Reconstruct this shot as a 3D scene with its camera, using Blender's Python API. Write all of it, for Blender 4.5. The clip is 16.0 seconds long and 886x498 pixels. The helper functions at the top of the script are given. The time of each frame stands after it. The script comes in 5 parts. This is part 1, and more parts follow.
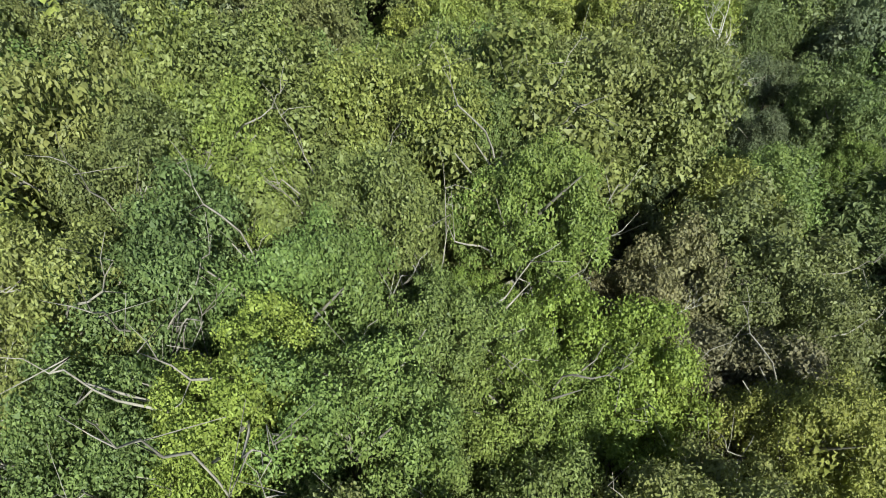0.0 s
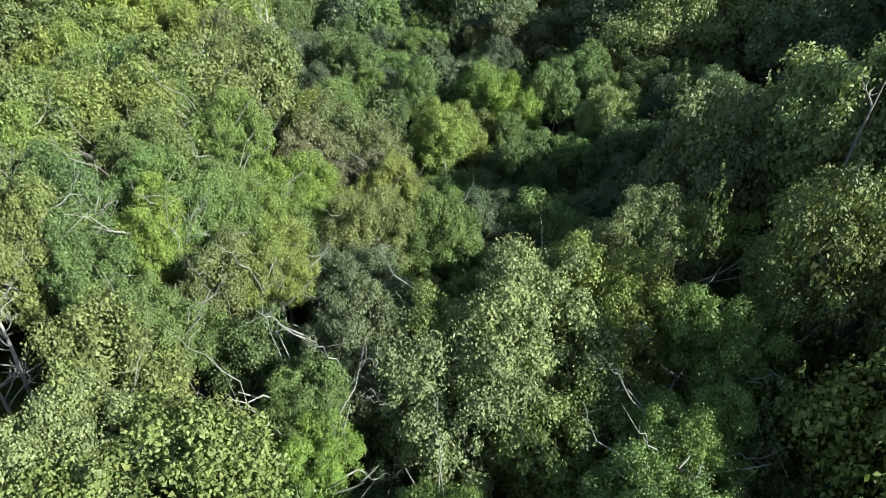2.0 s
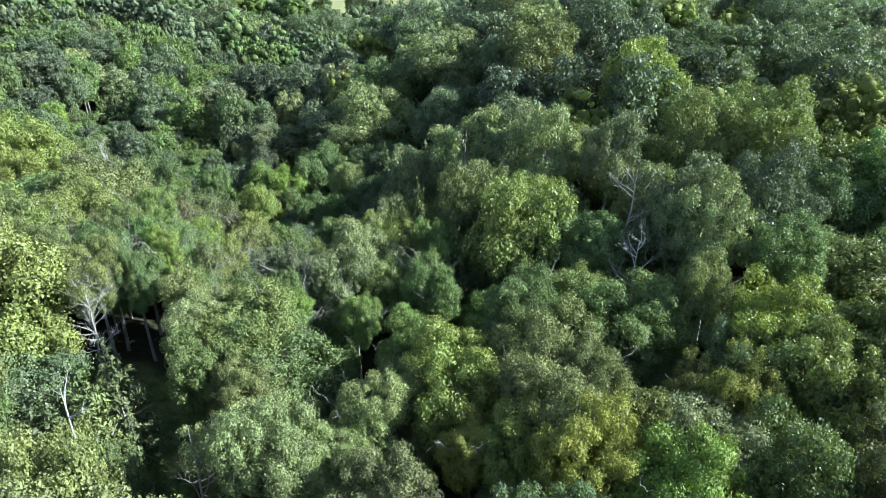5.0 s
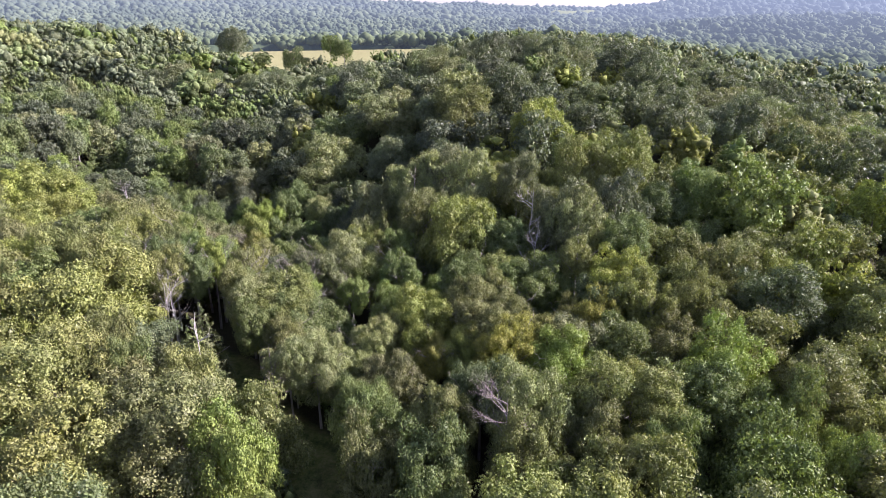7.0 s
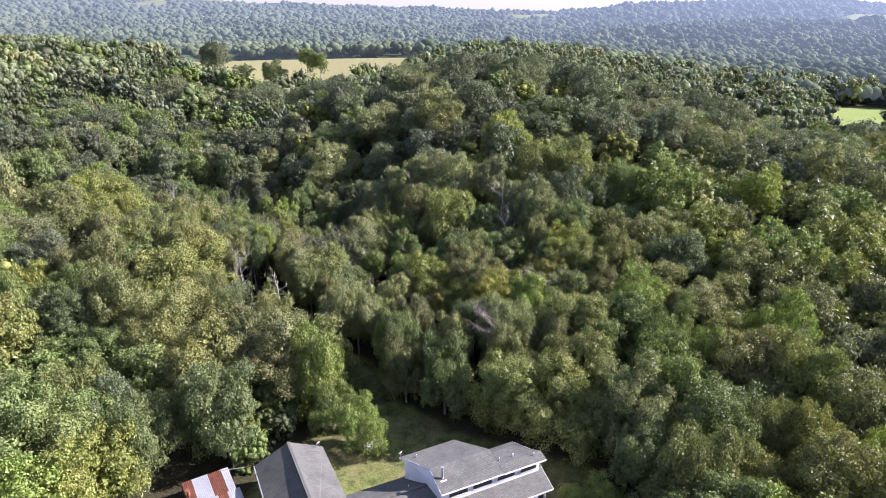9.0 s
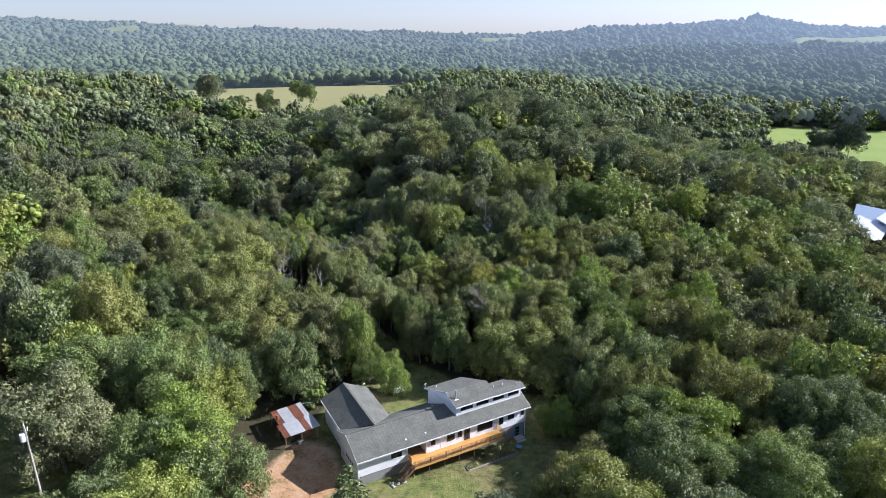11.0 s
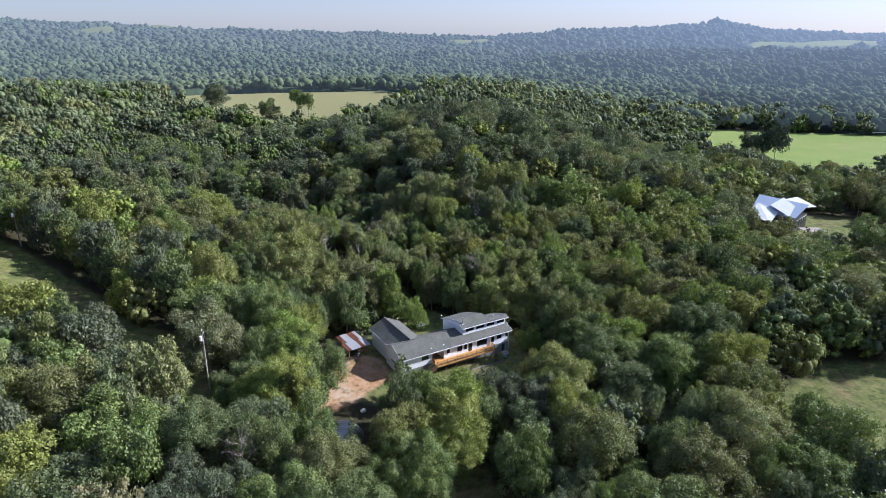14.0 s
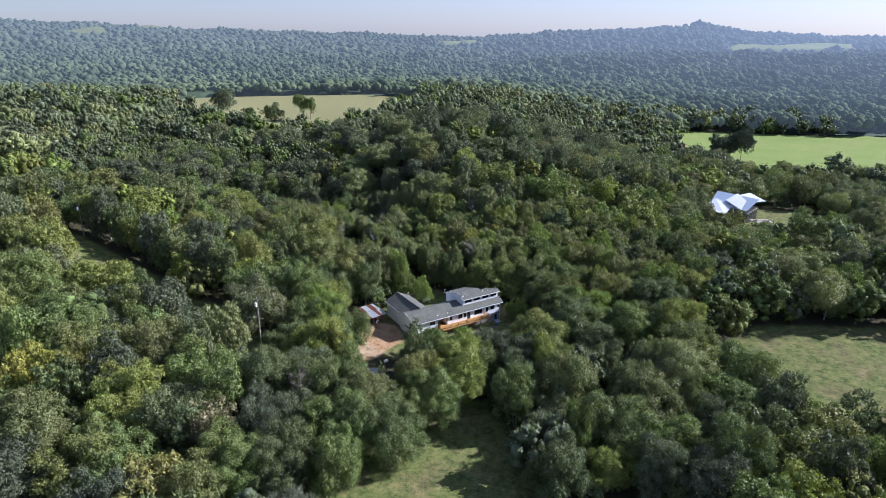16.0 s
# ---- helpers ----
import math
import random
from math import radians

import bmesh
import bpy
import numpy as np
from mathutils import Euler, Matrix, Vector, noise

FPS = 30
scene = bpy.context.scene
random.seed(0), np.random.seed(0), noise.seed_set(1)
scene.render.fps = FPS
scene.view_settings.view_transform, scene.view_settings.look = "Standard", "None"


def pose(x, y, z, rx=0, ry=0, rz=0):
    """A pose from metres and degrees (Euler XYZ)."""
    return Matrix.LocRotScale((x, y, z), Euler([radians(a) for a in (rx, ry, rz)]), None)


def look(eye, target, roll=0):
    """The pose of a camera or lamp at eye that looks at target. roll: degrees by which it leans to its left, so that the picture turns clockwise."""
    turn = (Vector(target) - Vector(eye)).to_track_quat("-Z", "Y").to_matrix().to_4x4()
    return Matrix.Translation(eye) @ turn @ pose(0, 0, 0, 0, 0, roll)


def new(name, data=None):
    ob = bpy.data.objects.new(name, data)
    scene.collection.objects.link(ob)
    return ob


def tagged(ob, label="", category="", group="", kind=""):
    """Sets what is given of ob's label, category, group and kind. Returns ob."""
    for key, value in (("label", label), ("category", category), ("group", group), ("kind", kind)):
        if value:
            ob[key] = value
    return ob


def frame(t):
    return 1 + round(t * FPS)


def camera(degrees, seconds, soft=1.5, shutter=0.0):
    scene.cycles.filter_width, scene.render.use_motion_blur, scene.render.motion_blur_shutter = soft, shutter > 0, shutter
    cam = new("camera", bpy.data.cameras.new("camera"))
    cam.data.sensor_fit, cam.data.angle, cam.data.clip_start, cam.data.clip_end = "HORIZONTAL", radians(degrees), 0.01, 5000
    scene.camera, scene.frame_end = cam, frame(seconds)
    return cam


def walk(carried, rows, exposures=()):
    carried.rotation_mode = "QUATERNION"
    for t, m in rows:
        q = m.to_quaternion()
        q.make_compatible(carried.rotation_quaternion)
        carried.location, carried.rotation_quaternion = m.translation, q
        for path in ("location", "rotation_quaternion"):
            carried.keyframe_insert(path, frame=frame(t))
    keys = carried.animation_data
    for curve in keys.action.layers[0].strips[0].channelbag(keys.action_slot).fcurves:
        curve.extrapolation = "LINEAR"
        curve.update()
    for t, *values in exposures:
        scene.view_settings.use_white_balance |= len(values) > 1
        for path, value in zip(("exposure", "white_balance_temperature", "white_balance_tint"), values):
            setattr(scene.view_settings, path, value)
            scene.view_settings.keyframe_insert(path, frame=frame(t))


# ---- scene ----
cam = camera(70.67, 16.0, soft=0.7)
PATH = [
    (0.0, -0.00, -0.00, 40.00, 86.52, -33.87, 0.01),
    (0.5, 5.54, -1.81, 41.31, 76.81, -33.96, -0.01),
    (1.0, 10.42, -4.48, 42.62, 64.94, -34.05, -0.02),
    (1.5, 14.57, -8.00, 43.94, 54.54, -34.08, -0.03),
    (2.0, 18.06, -12.26, 45.25, 45.50, -34.12, -0.00),
    (2.5, 21.05, -17.17, 46.55, 37.98, -34.11, -0.02),
    (3.0, 23.66, -22.63, 47.86, 33.19, -33.94, -0.01),
    (3.5, 25.93, -28.51, 49.21, 28.54, -31.78, 0.02),
    (4.0, 27.81, -34.71, 50.66, 23.99, -27.96, 0.04),
    (4.5, 29.35, -41.15, 52.20, 20.28, -26.81, -0.03),
    (4.7, 29.92, -43.78, 52.83, 18.82, -25.85, -0.09),
    (5.2, 31.26, -50.50, 54.37, 15.79, -23.90, -0.03),
    (5.7, 32.44, -57.35, 55.87, 13.66, -22.60, 0.02),
    (6.2, 33.31, -64.32, 57.33, 12.07, -21.72, 0.08),
    (6.8, 33.78, -72.75, 59.03, 10.40, -20.96, 0.17),
    (7.0, 33.78, -75.58, 59.59, 9.77, -20.69, 0.16),
    (7.5, 33.57, -82.71, 61.02, 8.70, -20.63, 0.15),
    (8.0, 33.24, -89.91, 62.53, 7.67, -20.68, 0.16),
    (8.5, 32.89, -97.17, 64.18, 6.81, -20.77, 0.13),
    (8.7, 32.74, -100.09, 64.87, 6.49, -20.72, 0.10),
    (9.2, 32.35, -107.48, 66.64, 5.67, -20.33, 0.03),
    (9.7, 31.89, -114.95, 68.43, 4.90, -19.69, -0.03),
    (10.2, 31.32, -122.44, 70.21, 4.20, -19.06, -0.11),
    (10.8, 30.48, -131.39, 72.27, 3.56, -18.74, -0.24),
    (11.0, 30.16, -134.36, 72.94, 3.40, -18.79, -0.22),
    (11.5, 29.27, -141.77, 74.56, 2.95, -18.84, -0.15),
    (12.0, 28.32, -149.25, 76.12, 2.47, -18.87, -0.10),
    (12.5, 27.37, -156.76, 77.66, 2.01, -18.88, -0.07),
    (13.0, 26.48, -164.29, 79.25, 1.55, -18.90, -0.04),
    (13.5, 25.60, -171.86, 80.89, 1.17, -18.90, -0.04),
    (14.0, 24.74, -179.42, 82.55, 0.84, -18.90, -0.04),
    (14.5, 23.90, -186.95, 84.17, 0.49, -18.91, -0.03),
    (15.0, 23.03, -194.41, 85.75, 0.22, -18.93, 0.02),
    (15.5, 22.12, -201.75, 87.33, -0.02, -18.93, 0.08),
    (16.0, 21.16, -209.00, 88.93, -0.29, -18.98, 0.13),
]
EXPOSURES = ((0.0, 0.27, 6250, -6), (1.0, 0.46, 6050, -7), (2.0, 0.80, 5800, -8), (4.5, 1.22, 5200, -7), (7.0, 1.20, 5950, 34), (8.5, 1.18, 5900, 34), (11.0, 0.76, 5650, 18), (16.0, 0.49, 5450, 21))
walk(cam, [(t, pose(x, y, z, 90 + pitch, 0, yaw) @ pose(0, 0, 0, 0, 0, roll)) for t, x, y, z, yaw, pitch, roll in PATH],
     exposures=EXPOSURES)

# ---- light ----
SUN_AZ, SUN_EL = 14.0, 31.0      # degrees north of east, and above the horizon
world = bpy.data.worlds.new("sky")
scene.world = world
world.use_nodes = True
wn = world.node_tree.nodes
wl = world.node_tree.links
sky = wn.new("ShaderNodeTexSky")
sky.sky_type = "NISHITA"
sky.sun_disc = False
sky.sun_elevation, sky.sun_rotation = radians(SUN_EL), radians(90 - SUN_AZ)
sky.air_density, sky.dust_density, sky.ozone_density = 1.0, 0.6, 2.0
cool = wn.new("ShaderNodeMix")
cool.data_type, cool.blend_type = "RGBA", "MULTIPLY"
cool.inputs[0].default_value, cool.inputs[7].default_value = 1.0, (0.80, 0.88, 1.04, 1)
wl.new(sky.outputs[0], cool.inputs[6])
# a veil of summer haze over the clear sky, thickest towards the horizon
haze = wn.new("ShaderNodeMix")
haze.data_type, haze.blend_type, haze.inputs[0].default_value = "RGBA", "ADD", 1.0
gaze = wn.new("ShaderNodeTexCoord")
split = wn.new("ShaderNodeSeparateXYZ")
wl.new(gaze.outputs["Generated"], split.inputs[0])
veil = wn.new("ShaderNodeValToRGB")
veil.color_ramp.interpolation = "EASE"
for e, (at, c) in zip(veil.color_ramp.elements, ((0.05, (4.1, 3.9, 3.85)), (0.60, (1.85, 2.02, 2.40)))):
    e.position, e.color = at, (*c, 1)
wl.new(split.outputs["Z"], veil.inputs[0])
toward = wn.new("ShaderNodeVectorMath")
toward.operation = "DOT_PRODUCT"
toward.inputs[1].default_value = (math.cos(radians(SUN_EL)) * math.cos(radians(SUN_AZ)), math.cos(radians(SUN_EL)) * math.sin(radians(SUN_AZ)), math.sin(radians(SUN_EL)))
wl.new(gaze.outputs["Generated"], toward.inputs[0])
scatter = wn.new("ShaderNodeMapRange")
scatter.inputs[1].default_value, scatter.inputs[2].default_value, scatter.inputs[3].default_value, scatter.inputs[4].default_value = -0.6, 0.9, 0.54, 1.42
wl.new(toward.outputs["Value"], scatter.inputs[0])
aureole = wn.new("ShaderNodeVectorMath")
aureole.operation = "SCALE"
wl.new(veil.outputs[0], aureole.inputs[0])
wl.new(scatter.outputs[0], aureole.inputs["Scale"])
wl.new(aureole.outputs[0], haze.inputs[7])
wl.new(cool.outputs[2], haze.inputs[6])
wl.new(haze.outputs[2], wn["Background"].inputs[0])
wn["Background"].inputs[1].default_value = 0.056
sun = new("sun", bpy.data.lights.new("sun", "SUN"))
sun.data.energy, sun.data.angle, sun.data.color = 6.5, radians(0.6), (1.0, 0.95, 0.86)
sun.matrix_world = look((300, 40, 240), Vector((300, 40, 240)) - Vector((math.cos(radians(SUN_EL)) * math.cos(radians(SUN_AZ)), math.cos(radians(SUN_EL)) * math.sin(radians(SUN_AZ)), math.sin(radians(SUN_EL)))))

# ---- materials ----
def material(name, build):
    m = bpy.data.materials.new(name)
    m.use_nodes = True
    nt = m.node_tree
    build(nt, nt.nodes, nt.links, nt.nodes["Principled BSDF"])
    return m


def ramp(nt, fac, stops):
    r = nt.nodes.new("ShaderNodeValToRGB")
    els = r.color_ramp.elements
    while len(els) < len(stops):
        els.new(0.5)
    for e, (p, c) in zip(els, stops):
        e.position, e.color = p, (*c, 1)
    nt.links.new(fac, r.inputs[0])
    return r.outputs[0]


def noise_tex(nt, scale, detail=4, rough=0.6, coords="Object"):
    tc = nt.nodes.new("ShaderNodeTexCoord")
    n = nt.nodes.new("ShaderNodeTexNoise")
    n.inputs["Scale"].default_value, n.inputs["Detail"].default_value, n.inputs["Roughness"].default_value = scale, detail, rough
    nt.links.new(tc.outputs[coords], n.inputs["Vector"])
    return n.outputs[0]


def mix(nt, fac, a, b, mode="MIX"):
    m = nt.nodes.new("ShaderNodeMix")
    m.data_type, m.blend_type = "RGBA", mode
    for socket, value in ((m.inputs[0], fac), (m.inputs[6], a), (m.inputs[7], b)):
        if isinstance(value, (int, float)):
            socket.default_value = value
        elif isinstance(value, tuple):
            socket.default_value = (*value, 1)
        else:
            nt.links.new(value, socket)
    return m.outputs[2]


def bump(nt, height, strength, dist, bsdf):
    b = nt.nodes.new("ShaderNodeBump")
    b.inputs["Strength"].default_value, b.inputs["Distance"].default_value = strength, dist
    nt.links.new(height, b.inputs["Height"])
    nt.links.new(b.outputs[0], bsdf.inputs["Normal"])


def foliage(name, light, dark, shine=0.34, through_leaf=0.22, relief=0.0):
    """Leaves: each leaf and each tree has a shade of its own, and some light passes through."""
    def build(nt, n, l, p):
        geo, info = n.new("ShaderNodeNewGeometry"), n.new("ShaderNodeObjectInfo")
        def grain(scale, detail):
            g = n.new("ShaderNodeTexNoise")
            g.inputs["Scale"].default_value, g.inputs["Detail"].default_value, g.inputs["Roughness"].default_value = scale, detail, 0.7
            l.new(geo.outputs["Position"], g.inputs["Vector"])
            return g.outputs[0]
        clump = grain(0.9, 5)
        if relief:
            bump(nt, grain(1.8, 4), relief, 0.45, p)
        own = ramp(nt, geo.outputs["Random Per Island"], ((0.0, dark), (0.55, light), (1.0, tuple(min(1, c * 1.22) for c in light))))
        hue = n.new("ShaderNodeHueSaturation")
        l.new(own, hue.inputs["Color"])
        stand = grain(0.10, 1)
        for socket, low, high, source, a, b in (("Hue", 0.485, 0.511, stand, 0.3, 0.7), ("Value", 0.66, 1.42, clump, 0.3, 0.7), ("Saturation", 0.88, 1.10, info.outputs["Random"], 0, 1)):
            r = n.new("ShaderNodeMapRange")
            r.inputs[1].default_value, r.inputs[2].default_value = a, b
            r.inputs[3].default_value, r.inputs[4].default_value = low, high
            l.new(source, r.inputs[0])
            l.new(r.outputs[0], hue.inputs[socket])
        own_tree = n.new("ShaderNodeMapRange")
        own_tree.inputs[3].default_value, own_tree.inputs[4].default_value = 0.74, 1.22
        if relief:      # joined woods: shade by the place of the tree
            own_tree.inputs[1].default_value, own_tree.inputs[2].default_value = 0.36, 0.64
        l.new(stand if relief else info.outputs["Random"], own_tree.inputs[0])
        grey = n.new("ShaderNodeCombineColor")
        for socket in grey.inputs:
            l.new(own_tree.outputs[0], socket)
        tint = mix(nt, 1.0, hue.outputs[0], grey.outputs[0], "MULTIPLY")
        l.new(tint, p.inputs["Base Color"])
        p.inputs["Roughness"].default_value = 0.50
        p.inputs["Specular IOR Level"].default_value = shine
        tr = n.new("ShaderNodeBsdfTranslucent")
        warm = mix(nt, 1.0, tint, (1.15, 1.25, 0.55), "MULTIPLY")
        l.new(warm, tr.inputs["Color"])
        both = n.new("ShaderNodeMixShader")
        both.inputs[0].default_value = through_leaf
        l.new(p.outputs[0], both.inputs[1])
        l.new(tr.outputs[0], both.inputs[2])
        l.new(both.outputs[0], n["Material Output"].inputs[0])
    return material(name, build)


# colour of the lit and of the shaded side of the leaves, gloss, and light let through
LEAF_TONES = {
    "oak": ((0.185, 0.235, 0.064), (0.108, 0.150, 0.040)),
    "green": ((0.135, 0.195, 0.062), (0.078, 0.126, 0.040)),
    "bright": ((0.158, 0.228, 0.060), (0.096, 0.150, 0.038)),
    "olive": ((0.185, 0.222, 0.072), (0.108, 0.136, 0.044)),
    "silver": ((0.200, 0.245, 0.104), (0.118, 0.152, 0.064), 0.3),
    "dark": ((0.118, 0.158, 0.080), (0.070, 0.100, 0.054)),
    "yellow": ((0.235, 0.260, 0.060), (0.140, 0.165, 0.038)),
    "brown": ((0.165, 0.172, 0.090), (0.098, 0.104, 0.058)),
    "cedar": ((0.120, 0.158, 0.062), (0.068, 0.098, 0.040), 0.2, 0.2),
    # hill oak green, greyed a little with haze put into the colour
    "hillside": ((0.150, 0.200, 0.092), (0.092, 0.128, 0.060)),
    "pine": ((0.050, 0.080, 0.046), (0.030, 0.050, 0.028), 0.2, 0.1),
}
LEAF_TONES = {k: tuple((c[0] * 1.14, c[1], c[2] * 1.03) if isinstance(c, tuple) else c for c in tone) for k, tone in LEAF_TONES.items()}
LEAF = {k: foliage(k + "_leaf", *tone) for k, tone in LEAF_TONES.items()}
# crowns made of larger sprays carry their small leaves as relief
SPRAY = {k: foliage(k + "_spray", *tone[:2], 0.08, 0.22, relief=0.6) for k, tone in LEAF_TONES.items()}


def bark_build(light, dark):
    def build(nt, n, l, p):
        h = noise_tex(nt, 9, 6, 0.7)
        l.new(ramp(nt, h, ((0.3, dark), (0.7, light))), p.inputs["Base Color"])
        p.inputs["Roughness"].default_value = 0.9
        bump(nt, h, 0.6, 0.03, p)
    return build


BARK = material("bark", bark_build((0.36, 0.33, 0.29), (0.15, 0.13, 0.11)))
DEADWOOD = material("bleached_wood", bark_build((0.55, 0.51, 0.46), (0.30, 0.27, 0.24)))
GREYWOOD = material("dead_grey_twigs", bark_build((0.30, 0.25, 0.22), (0.16, 0.13, 0.12)))


def ground_build(nt, n, l, p):
    fine, mid, wide = noise_tex(nt, 3.0, 8, 0.72), noise_tex(nt, 0.35, 5), noise_tex(nt, 0.045, 4)
    litter = ramp(nt, fine, ((0.3, (0.028, 0.028, 0.015)), (0.6, (0.062, 0.056, 0.03)), (0.75, (0.045, 0.065, 0.02))))
    def mask(name, low=0.35, high=0.65, noisy=0.5):
        a = n.new("ShaderNodeAttribute")
        a.attribute_name = name
        s = n.new("ShaderNodeMath")
        s.operation = "MULTIPLY_ADD"
        s.inputs[1].default_value = noisy
        l.new(mid, s.inputs[0])
        l.new(a.outputs["Fac"], s.inputs[2])
        r = n.new("ShaderNodeMapRange")
        r.inputs[1].default_value, r.inputs[2].default_value = low + noisy / 2, high + noisy / 2
        l.new(s.outputs[0], r.inputs[0])
        return r.outputs[0]
    tuft, patch = noise_tex(nt, 0.55, 8, 0.8), noise_tex(nt, 0.13, 5, 0.7)
    grass_fine = ramp(nt, fine, ((0.25, (0.080, 0.105, 0.030)), (0.5, (0.150, 0.185, 0.055)), (0.8, (0.25, 0.25, 0.10))))
    grass_tuft = mix(nt, 0.75, grass_fine, ramp(nt, tuft, ((0.38, (0.022, 0.038, 0.010)), (0.47, (0.090, 0.118, 0.032)), (0.54, (0.145, 0.160, 0.048)), (0.64, (0.25, 0.205, 0.095)))))
    dry = ramp(nt, tuft, ((0.38, (0.085, 0.075, 0.038)), (0.62, (0.23, 0.17, 0.095))))
    grass = mix(nt, ramp(nt, patch, ((0.46, (0.04, 0.04, 0.04)), (0.64, (0.6, 0.6, 0.6)))), grass_tuft, dry)
    hay_fine = ramp(nt, fine, ((0.25, (0.150, 0.215, 0.050)), (0.75, (0.225, 0.290, 0.075))))
    hay = mix(nt, ramp(nt, wide, ((0.4, (0, 0, 0)), (0.75, (0.5, 0.5, 0.5)))), hay_fine, (0.29, 0.29, 0.11))
    dirt = ramp(nt, patch, ((0.40, (0.33, 0.165, 0.075)), (0.52, (0.38, 0.225, 0.115)), (0.64, (0.42, 0.34, 0.25))))
    soil = mix(nt, 0.5, dirt, ramp(nt, tuft, ((0.36, (0.17, 0.105, 0.055)), (0.5, (0.36, 0.23, 0.125)), (0.64, (0.48, 0.38, 0.27)))))
    soil = mix(nt, ramp(nt, tuft, ((0.40, (0.8, 0.8, 0.8)), (0.46, (0, 0, 0)))), soil, (0.13, 0.125, 0.055))
    c = mix(nt, mask("meadow"), litter, grass)
    stubble = mix(nt, tuft, (0.205, 0.205, 0.085), (0.285, 0.265, 0.125))
    c = mix(nt, mask("hay"), c, hay)
    c = mix(nt, mask("stubble"), c, stubble)
    c = mix(nt, mask("soil"), c, soil)
    # far ground: the green of the woods with haze mixed into the colour
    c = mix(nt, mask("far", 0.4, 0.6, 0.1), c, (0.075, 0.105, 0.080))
    l.new(c, p.inputs["Base Color"])
    p.inputs["Roughness"].default_value = 0.95
    p.inputs["Specular IOR Level"].default_value = 0.1
    bump(nt, fine, 0.9, 0.18, p)


GROUND = material("ground_cover", ground_build)

# ---- land ----
# ground heights known at places of the plan: x, y, z
KNOTS_A = ((25, -55, 14.3), (9, -64, 15.0), (41, -48, 13.3), (24, -72, 13.9), (23, -105, 13.4), (0, -78, 15.6), (106, -80, 15.2), (60, -46, 13.6),
           (54, -25, 15.6), (80, -80, 14.2), (31, -29, 14.6), (7, -22, 16.0), (-5, -30, 17.2), (-13, -63, 17.0), (-24, -86, 19.5), (-17, -4, 20.0),
           (-14, 6, 16.5), (-24, 22, 15.0), (-38, 17, 17.0), (-14, 21, 14.5), (18, 5, 17.5), (8, 0, 16.2), (17, 19, 20.0), (48, 19, 24.0), (70, 13, 22.0))
KNOTS_B = ((25, 70, 32.0), (20, 110, 38.5), (20, 265, 36.0), (-100, 250, 32.0), (-40, 260, 34.5), (-140, 320, 33.0), (-60, 330, 34.0), (148, 134, 16.5), (213, 178, 13.8), (140, 32, 20.5), (-81, -57, 31.0), (-60, -40, 24.0),
           (-100, 40, 32.0), (-60, 60, 20.5), (-130, 130, 32.0), (100, 80, 24.0), (250, 50, 18.0), (180, -40, 15.5), (200, 240, 14.5), (320, 210, 14.0), (60, 170, 35.0), (120, 220, 20.0),
           (0, -150, 14.0), (-80, -120, 25.0), (60, -140, 13.0), (150, -120, 15.0), (20, -215, 14.0), (-170, -40, 38.0), (-75, 120, 24.5), (-20, 150, 31.0), (-60, 185, 30.0), (-190, 190, 40.0))
KN = np.array(KNOTS_A + KNOTS_B, float)


def tps(d2):
    return d2 * np.log(d2 + 1e-9)


def solve_tps(k, soft=300.0):
    n = len(k)
    d2 = ((k[:, None, :2] - k[None, :, :2]) ** 2).sum(2)
    one = np.c_[np.ones(n), k[:, :2]]
    a = np.block([[tps(d2) + soft * np.eye(n), one], [one.T, np.zeros((3, 3))]])
    return np.linalg.solve(a, np.r_[k[:, 2], 0, 0, 0])


W = solve_tps(KN)
# far country: heights by bearing (columns) and distance (rows) from the south end of the valley
FAR_B = np.array((-0.68, -0.42, -0.2, -0.07, 0.06, 0.16, 0.28, 0.40, 0.47, 0.55, 0.70))
FAR_D = np.array((600.0, 800, 1000, 1200, 1500, 2000, 2600))
FAR_Z = np.array(((37, 33, 35, 36, 35, 30, 22, 16, 15, 15, 15), (24, 22, 22, 24, 22, 20, 18, 18, 18, 18, 18), (28, 26, 20, 18, 16, 22, 28, 32, 34, 34, 34),
                  (36, 34, 28, 22, 18, 36, 44, 48, 50, 50, 50), (52, 48, 40, 32, 28, 36, 42, 44, 44, 44, 44), (86, 72, 56, 46, 46, 80, 92, 106, 78, 76, 66),
                  (126, 102, 88, 80, 70, 78, 86, 90, 78, 74, 66)), float)


def smooth(a, b, x):
    t = np.clip((x - a) / (b - a), 0, 1)
    return t * t * (3 - 2 * t)


def wave(x, y):
    return np.sin(x * 0.011 + 1.3) * np.cos(y * 0.009 + 0.4) + 0.6 * np.sin(x * 0.023 + y * 0.017) + 0.35 * np.sin(y * 0.041 - x * 0.031)


